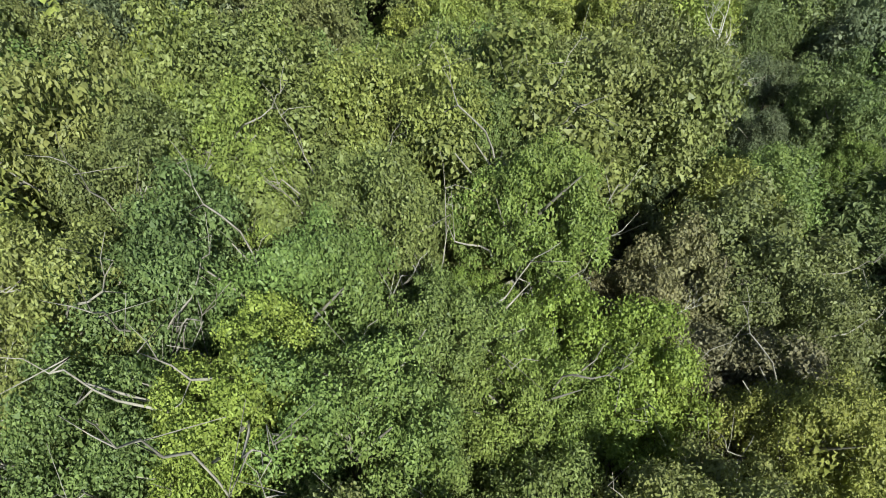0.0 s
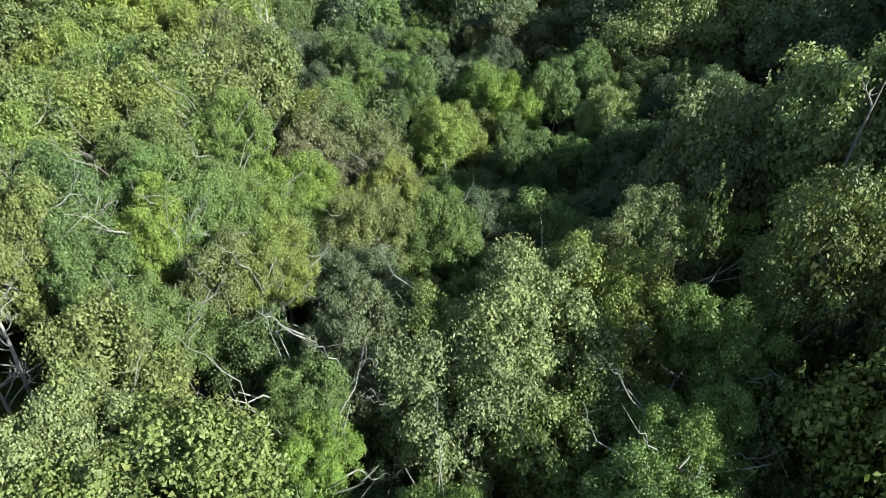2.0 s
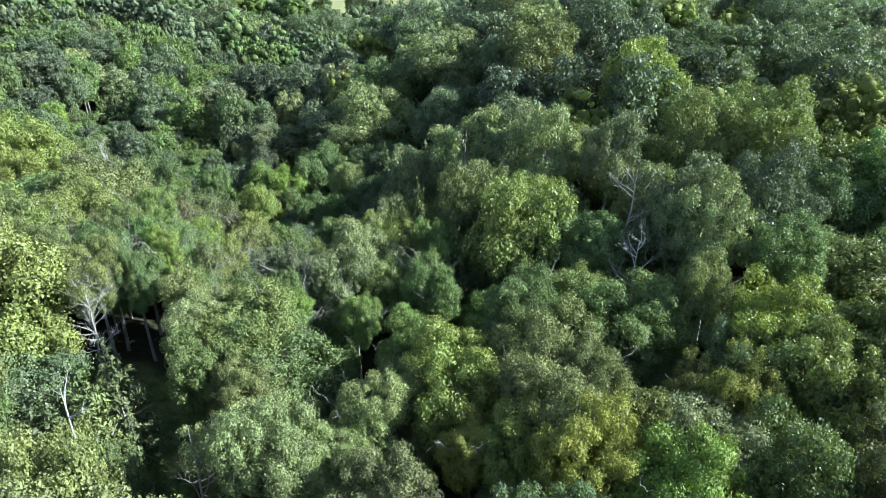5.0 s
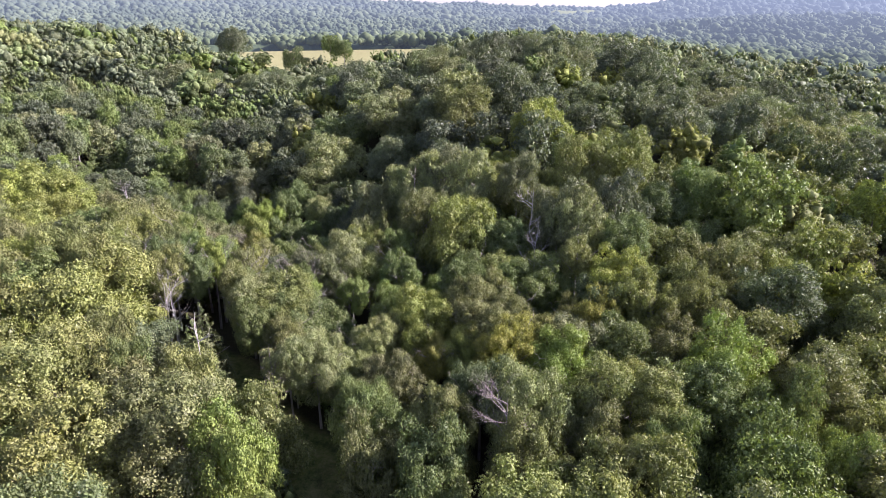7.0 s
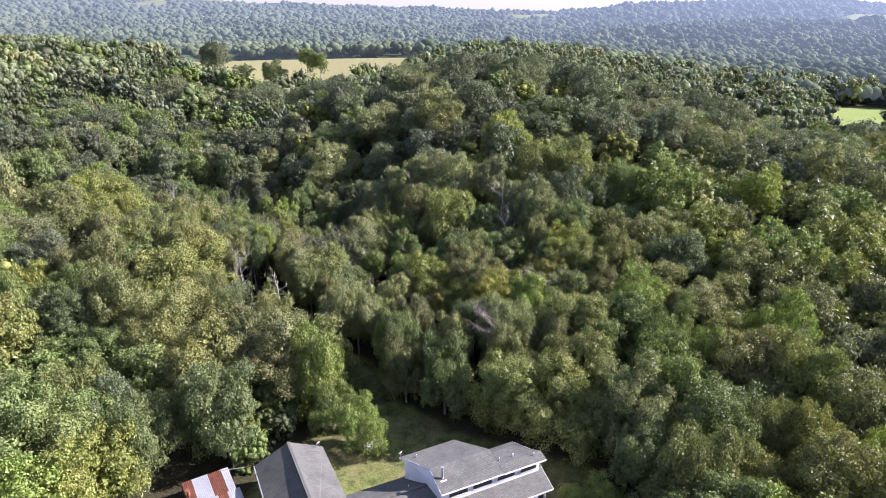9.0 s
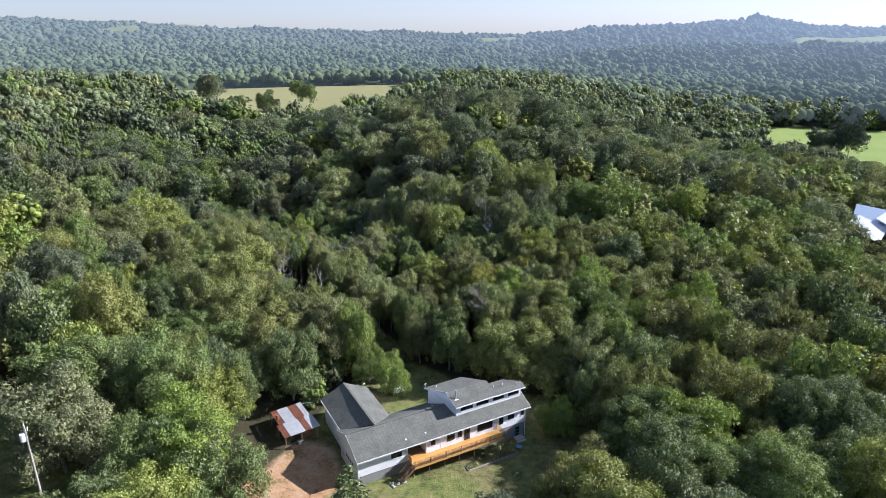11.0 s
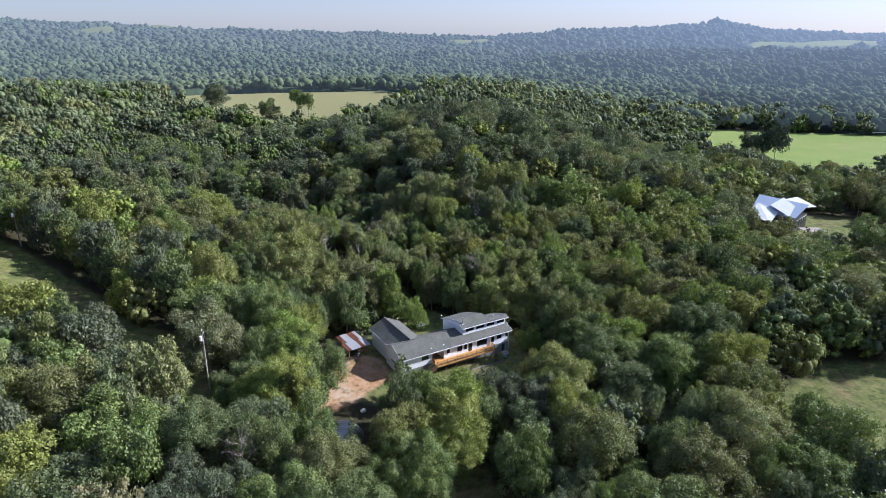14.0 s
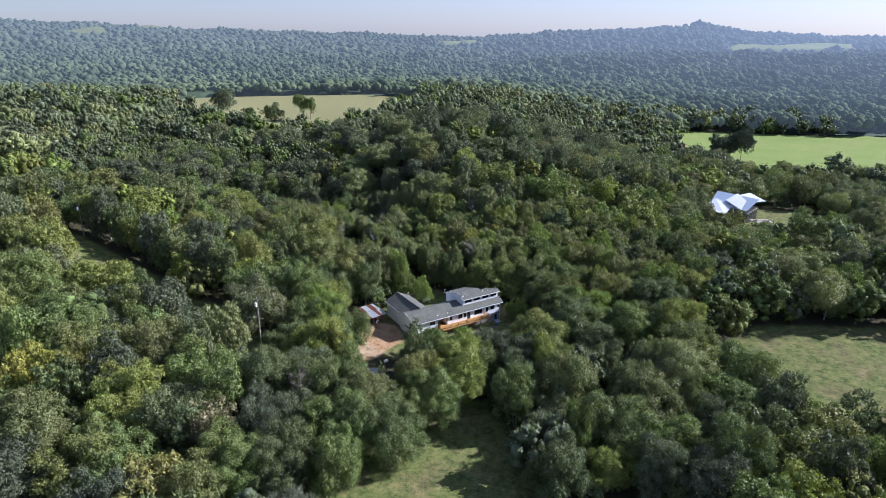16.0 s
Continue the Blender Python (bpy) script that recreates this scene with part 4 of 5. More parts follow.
    d = part("door", boxes((16.1, 0.70, 16.28, 17.05, 0.745, 18.34)), DARK_FRAME, h, "dark glazed front door")
    part("pane", boxes((16.22, 0.685, 16.6, 16.93, 0.698, 18.2)), PANE, d)
    part("handle", boxes((16.98, 0.66, 17.2, 17.02, 0.698, 17.32)), STEEL, d)
    d = part("door", boxes((25.2, 0.78, 13.5, 26.15, 0.825, 15.55)), TEAL, h, "teal basement door with glass panes")
    for i in range(3):
        part("pane", boxes((25.32, 0.765, 13.75 + i * 0.58, 26.03, 0.778, 14.22 + i * 0.58)), PANE, d)
    for x in (12.1, 21.3):
        part("corner_board", boxes((x, 0.71, zc, x + 0.08, 0.748, zf)), TRIM, h)
    part("downspout", round_bar((27.05, 0.7, 13.4), (27.05, 0.7, 18.75), 0.05), TRIM, h)
    part("meter_box", boxes((-0.68, 6.2, 16.0, -0.605, 6.5, 16.5)), STEEL, h)
    # flue and vents on the roofs
    flue = part("flue", round_bar((15.9, 3.0, 22.0), (15.9, 3.0, 23.45), 0.11, 12), STEEL, h, "tall galvanised stove flue")
    part("flue_cap", round_bar((15.9, 3.0, 23.45), (15.9, 3.0, 23.6), 0.17, 12), STEEL, flue)
    part("flashing", boxes((15.55, 2.65, 22.02, 16.25, 3.35, 22.14)), TRIM, flue)
    for x, y, z in ((13.1, 5.2, 20.3), (22.6, 3.1, 21.95), (24.2, 3.0, 21.95), (26.3, 2.2, 21.9), (14.8, 7.0, 22.2)):
        part("vent_pipe", round_bar((x, y, z), (x, y, z + 0.45), 0.05), TRIM, h)
    return h


def deck():
    d = thing("deck", HOUSE, "long orange-stained timber deck with railing along the house front", "deck")
    z = 16.22
    rng = random.Random(9)
    # boards run along the house; the porch recess behind has its own
    for i in range(15):
        y = -1.38 + i * 0.142
        part("board", boxes((6.95, y, z - 0.04, 21.8, y + 0.132, z + rng.uniform(-0.003, 0.003))), DECKING, d)
    for i in range(22):
        y = 0.78 + i * 0.145
        # boards deep in the porch get brown wood as painted shade
        part("board", boxes((6.92, y, z - 0.04, 9.78, y + 0.135, z + rng.uniform(-0.003, 0.003))), OLD_WOOD if i > 3 else DECKING, d, "porch board, its shade painted in as brown wood" if i > 3 else "")
    part("rim_joist", boxes((6.93, -1.43, z - 0.30, 21.83, -1.385, z - 0.005)), DECKING, d)
    part("rim_joist", boxes((21.805, -1.38, z - 0.30, 21.85, 0.74, z - 0.005)), DECKING, d)
    part("beam", boxes((7.0, -0.95, z - 0.42, 21.7, -0.83, z - 0.05)), OLD_WOOD, d)
    xs = [6.98 + i * 2.467 for i in range(7)]
    for x in xs:
        gz = float(land(*(HOUSE @ Vector((x, -0.9, 0)))[:2])[0])
        part("post", boxes((x - 0.06, -0.95, gz - 0.2, x + 0.06, -0.83, z - 0.05), bevel=0.01), OLD_WOOD, d, "brown timber support post")
        part("rail_post", boxes((x - 0.05, -1.42, z, x + 0.05, -1.32, z + 1.02), bevel=0.008), OLD_WOOD, d)
    part("rail_post", boxes((21.73, 0.62, z, 21.83, 0.72, z + 1.02), bevel=0.008), DECKING, d)
    part("handrail", boxes((6.93, -1.45, z + 1.02, 21.85, -1.29, z + 1.06)), DECKING, d)
    part("handrail", boxes((21.70, -1.29, z + 1.02, 21.86, 0.74, z + 1.06)), DECKING, d)
    part("lower_rail", boxes((6.98, -1.39, z + 0.12, 21.78, -1.35, z + 0.18)), OLD_WOOD, d)
    part("lower_rail", boxes((21.76, -1.35, z + 0.12, 21.80, 0.65, z + 0.18)), DECKING, d)
    for i in range(104):
        x = 7.08 + i * 0.1425
        part("baluster", boxes((x, -1.385, z + 0.16, x + 0.03, -1.355, z + 1.02)), OLD_WOOD, d)
    for i in range(14):
        y = -1.26 + i * 0.142
        part("baluster", boxes((21.765, y, z + 0.16, 21.795, y + 0.03, z + 1.02)), DECKING, d)
    # end panel of the rail and the stair down to the west
    part("side_panel", boxes((6.93, -0.35, z, 6.975, 0.74, z + 1.02)), DECKING, d)
    s = part("stair", boxes((5.0, -1.40, 14.2, 5.05, -1.36, 14.25)), OLD_WOOD, d, "brown timber stair with seven treads")
    g = float(land(*(HOUSE @ Vector((5.3, -0.9, 0)))[:2])[0])
    n = 8
    run, rise = 2.05 / n, (z - g) / n
    for i in range(1, n):
        x, zz = 6.93 - i * run, z - i * rise
        part("tread", boxes((x - 0.02, -1.36, zz - 0.04, x + run + 0.02, -0.40, zz)), OLD_WOOD, s)
    for y in (-1.40, -0.40):
        part("stringer", prism([(6.93, y, z - 0.02), (6.93, y, z - 0.30), (6.93 - 2.05, y, g - 0.1), (6.93 - 2.05, y, g + 0.14)], (0, 0.04, 0)), OLD_WOOD, s)
        part("rail", prism([(6.93, y, z + 1.02), (6.93, y, z + 0.94), (6.93 - 2.05, y, g + 1.0), (6.93 - 2.05, y, g + 1.08)], (0, 0.05, 0)), OLD_WOOD, s)
        part("rail_post", boxes((4.86, y, g - 0.1, 4.95, y + 0.05, g + 1.06)), OLD_WOOD, s)
        for i in range(1, 11):
            x = 6.93 - i * 0.19
            zz = z + (g - z) * (i * 0.19 / 2.05)
            part("baluster", boxes((x - 0.015, y + 0.01, zz - 0.05, x + 0.015, y + 0.04, zz + 1.0)), OLD_WOOD, s)
    return d


house = white_house()
timber_deck = deck()


def leaf_heap(seed, n, box, size):
    """Low foliage within a box (x0, y0, z0, x1, y1, z1)."""
    rng = np.random.default_rng(seed)
    at = rng.uniform(box[:3], box[3:], (n, 3))
    lump = 0.55 + 0.45 * np.sin(at[:, 0] * 2.1) * np.cos(at[:, 1] * 2.7 + 1)
    at[:, 2] = box[2] + (at[:, 2] - box[2]) * np.clip(lump, 0.25, 1)
    return leaves(rng, at, np.tile((0, 0, 1.0), (n, 1)), size, 0.7)


def planter():
    g = float(land(*(HOUSE @ Vector((19, -2.2, 0)))[:2])[0])
    p = thing("planter_bed", HOUSE, "long timber-edged garden bed full of green plants under the deck", "planter")
    for name, spec in (("edging", (14.7, -3.0, g - 0.3, 23.3, -2.88, g + 0.32)), ("edging", (14.7, -2.88, g - 0.3, 14.82, -1.6, g + 0.32)), ("edging", (23.18, -2.88, g - 0.3, 23.3, -1.6, g + 0.32))):
        part(name, boxes(spec, bevel=0.01), GREY_WOOD, p, "grey weathered timber edging")
    part("soil", boxes((14.82, -2.88, g - 0.3, 23.18, -1.6, g + 0.2)), OLD_WOOD, p, "dark garden soil")
    me = mesh_of("foliage", [leaf_heap(1, 1500, (14.9, -2.8, g + 0.2, 19.0, -1.6, g + 0.6), 0.2), leaf_heap(2, 2600, (18.6, -2.85, g + 0.2, 23.1, -0.9, g + 1.5), 0.24)], LEAF["silver"])
    ob = new("foliage", me)
    ob.parent = p
    tagged(ob, "leafy green garden plants")
    b = thing("wheelbarrow", HOUSE @ pose(23.9, -2.3, g, 0, 0, 30), "blue plastic wheelbarrow standing beside the garden bed", "wheelbarrow")
    bm = bmesh.new()
    bmesh.ops.create_cone(bm, cap_ends=True, segments=4, radius1=0.32, radius2=0.55, depth=0.34, matrix=pose(0, 0, 0.55, 0, 0, 45))
    part("tray", bm, BLUE_PLASTIC, b)
    for y in (-0.22, 0.22):
        part("handle", round_bar((-0.85, y, 0.62), (0.55, y * 0.4, 0.26), 0.025), OLD_WOOD, b)
        part("leg", round_bar((-0.3, y, 0.42), (-0.35, y, 0.0), 0.02), DARK_METAL, b)
    part("wheel", round_bar((0.55, -0.05, 0.2), (0.55, 0.05, 0.2), 0.2, 16), DARK_METAL, b)


planter()


def basement_steps():
    s = thing("doorstep", HOUSE, "concrete doorstep at the basement door", "step")
    g = float(land(*(HOUSE @ Vector((25.7, 0, 0)))[:2])[0])
    part("tread", boxes((24.9, -0.25, g - 0.3, 26.45, 0.77, g + 0.35), bevel=0.02), CONCRETE, s)
    part("tread", boxes((24.9, -0.65, g - 0.3, 26.45, -0.26, g + 0.17), bevel=0.02), CONCRETE, s)


basement_steps()


def satellite_dish(m, label):
    d = thing("satellite_dish", m, label, "dish")
    bm = bmesh.new()
    bmesh.ops.create_uvsphere(bm, u_segments=20, v_segments=10, radius=0.8, matrix=pose(0, 0, 0.8))
    bmesh.ops.delete(bm, geom=[v for v in bm.verts if v.co.z > 0.13], context="VERTS")
    bmesh.ops.solidify(bm, geom=bm.faces[:], thickness=0.02)
    bmesh.ops.transform(bm, matrix=pose(0, 0, 0.75, 62, 0, 200), verts=bm.verts)
    part("dish", bm, WHITE_ENAMEL, d)
    part("mast", round_bar((0, 0, -0.1), (0, 0.04, 0.78), 0.03), STEEL, d)
    part("feed_arm", round_bar((0, 0.02, 0.5), (0.12, -0.5, 0.95), 0.015), STEEL, d)


satellite_dish(HOUSE @ pose(13.3, 7.7, 22.1), "grey satellite dish on the raised roof's corner")
satellite_dish(HOUSE @ pose(6.6, 16.3, 19.55), "grey satellite dish at the garage roof's back corner")


def propane_tank():
    m = HOUSE @ pose(14.3, 19.3, 0, 0, 0, 4)
    g = float(land(m.translation.x, m.translation.y)[0])
    t = thing("propane_tank", Matrix.Translation((0, 0, g)) @ m, "white propane tank lying on the back lawn", "tank")
    bm = bmesh.new()
    bmesh.ops.create_uvsphere(bm, u_segments=24, v_segments=16, radius=0.5)
    for v in bm.verts:
        v.co = Vector((v.co.z * 0.75 + (0.95 if v.co.z > 0.01 else -0.95 if v.co.z < -0.01 else 0), v.co.x, v.co.y + 0.78))
    part("shell", bm, WHITE_ENAMEL, t)
    part("valve_dome", round_bar((0, 0, 1.22), (0, 0, 1.45), 0.2, 14), WHITE_ENAMEL, t)
    for x in (-0.75, 0.75):
        part("leg", boxes((x - 0.08, -0.3, -0.05, x + 0.08, 0.3, 0.42)), CONCRETE, t, "concrete block foot")


propane_tank()

# ---- things about the yard ----
def ground_at(x, y):
    return float(land(x, y)[0])


def corrugated(x0, y0, x1, y1, z0, z1, step=0.09, depth=0.018):
    """A ribbed metal sheet whose ribs run along y, sloping from z0 to z1."""
    n = max(2, int((x1 - x0) / step))
    bm = bmesh.new()
    rows = []
    for y, z in ((y0, z0), (y1, z1)):
        rows.append([bm.verts.new((x0 + (x1 - x0) * i / n, y, z + depth * (i % 2))) for i in range(n + 1)])
    for i in range(n):
        bm.faces.new((rows[0][i], rows[0][i + 1], rows[1][i + 1], rows[1][i]))
    bmesh.ops.solidify(bm, geom=bm.faces[:], thickness=0.012)
    return bm


def wood_shed():
    m = HOUSE @ pose(-7.6, 12.3, 0, 0, 0, 6)
    g = ground_at(*m.translation[:2])
    s = thing("wood_shed", Matrix.Translation((0, 0, g)) @ m, "open shed with patched rusty and bare tin roofs", "shed")
    for spans, y0, y1, z0, z1 in ((((0, 0.95, RUST), (0.95, 3.3, TIN), (3.3, 4.25, RUST), (4.25, 5.6, TIN)), -0.3, 3.0, 2.05, 2.35), (((0.3, 1.3, RUST), (1.3, 3.0, TIN), (3.0, 4.4, RUST), (4.4, 5.2, TIN)), 2.7, 6.4, 2.55, 2.75)):
        for x0, x1, mat in spans:
            part("roof_sheet", corrugated(x0, y0, x1 - 0.01, y1, z0 + 0.02 * (mat is RUST), z1), mat, s, "red-rusted tin sheet" if mat is RUST else "bare grey tin sheet")
    for x in (0.25, 2.7, 5.3):
        for y, h in ((0.0, 2.05), (2.85, 2.3), (6.1, 2.65)):
            part("post", boxes((x - 0.06, y - 0.06, -0.2, x + 0.06, y + 0.06, h)), OLD_WOOD, s)
    for y, z in ((0.0, 1.98), (2.85, 2.24), (6.1, 2.6)):
        part("beam", boxes((0.05, y - 0.04, z - 0.12, 5.5, y + 0.04, z)), OLD_WOOD, s)
    for i in range(7):
        part("plank", boxes((2.9, 1.9, 0.1 + i * 0.24, 5.2, 1.94, 0.31 + i * 0.24)), OLD_WOOD, s)
    part("pole", round_bar((4.2, 6.3, 2.75), (6.8, 5.4, 2.7), 0.05), STEEL, s)
    rng = random.Random(4)
    stack = thing("log_stack", Matrix.Translation((0, 0, g)) @ m, "stack of split reddish firewood logs under the shed roof", "firewood")
    for r in range(5):
        for i in range(13):
            x, z = 3.1 + i * 0.16 + 0.08 * (r % 2), 0.1 + r * 0.15
            part("log", round_bar((x, 0.9 + rng.uniform(-0.05, 0.05), z), (x, 1.4, z), rng.uniform(0.065, 0.08), 6), RUSTWOOD, stack)
    q = thing("barbecue_grill", Matrix.Translation((0, 0, g)) @ m @ pose(2.1, -0.7, 0, 0, 0, 12), "dark covered barbecue grill standing before the shed", "grill")
    part("lid", boxes((-0.5, -0.28, 0.85, 0.5, 0.28, 1.15), bevel=0.08), DARK_METAL, q)
    part("firebox", boxes((-0.5, -0.28, 0.62, 0.5, 0.28, 0.84), bevel=0.03), DARK_METAL, q)
    for x in (-0.42, 0.42):
        for y in (-0.2, 0.2):
            part("leg", round_bar((x, y, 0), (x, y, 0.63), 0.02), DARK_METAL, q)
    f = thing("chiminea", Matrix.Translation((0, 0, g)) @ m @ pose(0.6, 4.1, 2.5), "rusty round stove pipe rising through the shed roof", "flue")
    part("pipe", round_bar((0, 0, -0.4), (0, 0, 0.75), 0.16, 10), RUST, f)
    part("cap", round_bar((0, 0, 0.75), (0, 0, 0.86), 0.25, 10), RUST, f)


RUSTWOOD = painted("split_log", (0.34, 0.19, 0.11), 0.9, 0, 0.3)
wood_shed()


def utility_pole(x, y, height, label, transformer):
    g = ground_at(x, y)
    p = thing("utility_pole", pose(x, y, g, 0, 0, 40), label, "pole", "power line poles")
    bm = bmesh.new()
    bmesh.ops.create_cone(bm, cap_ends=True, segments=12, radius1=0.16, radius2=0.10, depth=height + 0.6, matrix=pose(0, 0, height / 2 - 0.3))
    part("shaft", bm, GREY_WOOD, p)
    part("insulator", round_bar((0, 0, height), (0, 0, height + 0.28), 0.05), WHITE_ENAMEL, p)
    if transformer:
        part("transformer", round_bar((-0.38, 0, height - 1.9), (-0.38, 0, height - 0.95), 0.27, 14), WHITE_ENAMEL, p, "pale grey transformer can")
        part("bracket", boxes((-0.16, -0.08, height - 1.6, -0.05, 0.08, height - 1.2)), STEEL, p)
        part("cutout", round_bar((0.22, 0, height - 0.7), (0.30, 0, height - 0.25), 0.05), WHITE_ENAMEL, p)
    return Vector((x, y, g + height + 0.2))


def wire(a, b, sag, label="thin dark power line between poles"):
    pts = [Vector(a).lerp(Vector(b), t / 16) - Vector((0, 0, sag * 4 * (t / 16) * (1 - t / 16))) for t in range(17)]
    v, f = tube([p[:] for p in pts], [0.012] * 17, 4)
    ob = new("power_line", mesh_of("power_line", [(v, f)], DARK_METAL))
    tagged(ob, label, "wire", kind="thing")


top_a = utility_pole(-21.0, -76.6, 12.6, "weathered wooden utility pole with a transformer and guy wires", True)
top_b = utility_pole(-88.0, -26.0, 10.0, "weathered wooden utility pole in the cleared strip", True)
wire(top_a, top_b, 1.6)
wire(top_a - Vector((0, 0, 1.6)), top_b - Vector((0, 0, 1.6)), 1.8)
for k, end in enumerate(((-13.5, -84.0), (-15.5, -85.0))):
    wire(top_a - Vector((0, 0, 0.4 + 2.2 * k)), (end[0], end[1], ground_at(*end)), 0.05, "taut steel guy wire from pole to ground")
wire(top_a - Vector((0, 0, 2.0)), HOUSE @ Vector((-0.65, 6.6, 18.6)), 0.9, "dark service cable from pole to house")


def arched_carport():
    x, y = 5.4, -88.0
    g = ground_at(x, y)
    a = thing("arched_carport", pose(x, y, g, 0, 0, -12), "arched shelter of ribbed galvanised steel", "carport")
    n, seg, ln, r = 30, 12, 7.0, 3.3
    for k in range(seg):
        bm = bmesh.new()
        rows = []
        for i in range(n + 1):
            t = math.pi * i / n
            rr = r
            rows.append([bm.verts.new((math.cos(t) * (rr + d), -ln / 2 + ln * (k + f) / seg, math.sin(t) * (rr + d) * 0.85)) for f, d in ((0.02, 0), (0.3, 0.06), (0.7, 0.06), (0.98, 0))])
        for i in range(n):
            for j in range(3):
                bm.faces.new((rows[i][j], rows[i + 1][j], rows[i + 1][j + 1], rows[i][j + 1]))
        bmesh.ops.solidify(bm, geom=bm.faces[:], thickness=0.02)
        part("arch_panel", bm, STEEL, a)


arched_carport()


def basketball_hoop():
    x, y = 8.9, -82.0
    g = ground_at(x, y)
    b = thing("basketball_hoop", pose(x, y, g, 0, 0, 200), "basketball hoop with a pale fan-shaped backboard on a dark pole", "basketball hoop")
    part("pole", round_bar((0, 0, -0.3), (0, 0, 3.2), 0.06), DARK_METAL, b)
    bm = bmesh.new()
    bmesh.ops.create_cone(bm, cap_ends=True, segments=18, radius1=0.56, radius2=0.56, depth=0.05, matrix=pose(0, -0.28, 3.25, 90) @ Matrix.Diagonal((1.0, 0.75, 1, 1)))
    part("backboard", bm, WHITE_ENAMEL, b)
    v, f = tube([(0.23 * math.cos(t * math.pi / 8), -0.56 + 0.23 * math.sin(t * math.pi / 8), 3.05) for t in range(17)], [0.012] * 17, 5)
    rim = new("rim", mesh_of("rim", [(v, f)], RUST))
    rim.parent = b
    part("arm", boxes((-0.05, -0.26, 3.0, 0.05, 0, 3.1)), DARK_METAL, b)


basketball_hoop()


def stone_border():
    """Pale stones and a plank at the stair's foot."""
    rng = random.Random(8)
    for i in range(16):
        p = HOUSE @ Vector((3.4 + rng.uniform(0, 2.2), -0.3 - rng.uniform(0, 1.2), 0))
        bm = bmesh.new()
        bmesh.ops.create_icosphere(bm, subdivisions=1, radius=rng.uniform(0.14, 0.28))
        for v in bm.verts:
            v.co = v.co * rng.uniform(0.8, 1.15)
            v.co.z *= 0.6
        me = bpy.data.meshes.new("stone")
        bm.to_mesh(me)
        bm.free()
        me.materials.append(CONCRETE)
        ob = new("stone", me)
        ob.matrix_world = pose(p.x, p.y, ground_at(p.x, p.y) + 0.05, 0, 0, rng.uniform(0, 360))
        tagged(ob, "pale loose field stone beside the stair", "stone", "stones by the stair", "thing")


stone_border()


# ---- bare trees ----
def bare_limb(rng, start, way, length, radius, depth, out):
    n = 5
    p, d = Vector(start), Vector(way).normalized()
    pts, rad = [p.copy()], [radius]
    for i in range(n):
        d = (d + Vector((rng.gauss(0, 0.16), rng.gauss(0, 0.16), rng.gauss(0.05, 0.12)))).normalized()
        p = p + d * length / n
        pts.append(p.copy())
        rad.append(radius * (1 - 0.8 * (i + 1) / n))
        if depth and i >= 1:
            for _ in range(1 + (rng.random() < 0.5)):
                side = (d + Vector((rng.gauss(0, 0.7), rng.gauss(0, 0.7), rng.gauss(0.15, 0.4)))).normalized()
                bare_limb(rng, p, side, length * rng.uniform(0.35, 0.55), rad[-1] * 0.7, depth - 1, out)
    out.append(tube([q[:] for q in pts], rad, 5 if depth else 3))


def dead_tree(x, y, height, spread, mat, label, seed, limbs=9, depth=2):
    rng = random.Random(seed)
    t = thing("dead_tree", pose(x, y, ground_at(x, y)), label, "tree", "bare trees")
    zs = [-0.3, height * 0.25, height * 0.5, height * 0.75, height]
    lean = (rng.gauss(0, 0.06), rng.gauss(0, 0.06))
    r0 = 0.03 + height * 0.009
    axis = [(lean[0] * z + rng.gauss(0, 0.1), lean[1] * z + rng.gauss(0, 0.1), z) for z in zs]
    ob = new("trunk", mesh_of("trunk", [tube(axis, [r0, r0 * 0.85, r0 * 0.65, r0 * 0.4, r0 * 0.12], 7)], mat))
    ob.parent = t
    for i in range(limbs):
        f = rng.uniform(0.35, 0.95)
        k = min(3, int(f * 4))
        base = Vector(axis[k]).lerp(Vector(axis[k + 1]), f * 4 - k)
        a = i * 2.4 + rng.uniform(-0.4, 0.4)
        out = []
        bare_limb(rng, base, (math.cos(a), math.sin(a), rng.uniform(0.4, 1.1)), spread * rng.uniform(0.7, 1.1), r0 * 0.38, depth, out)
        limb = new("limb", mesh_of("limb", out, mat))
        limb.parent = t
    PLANTED.append((x, y, spread * 0.6))


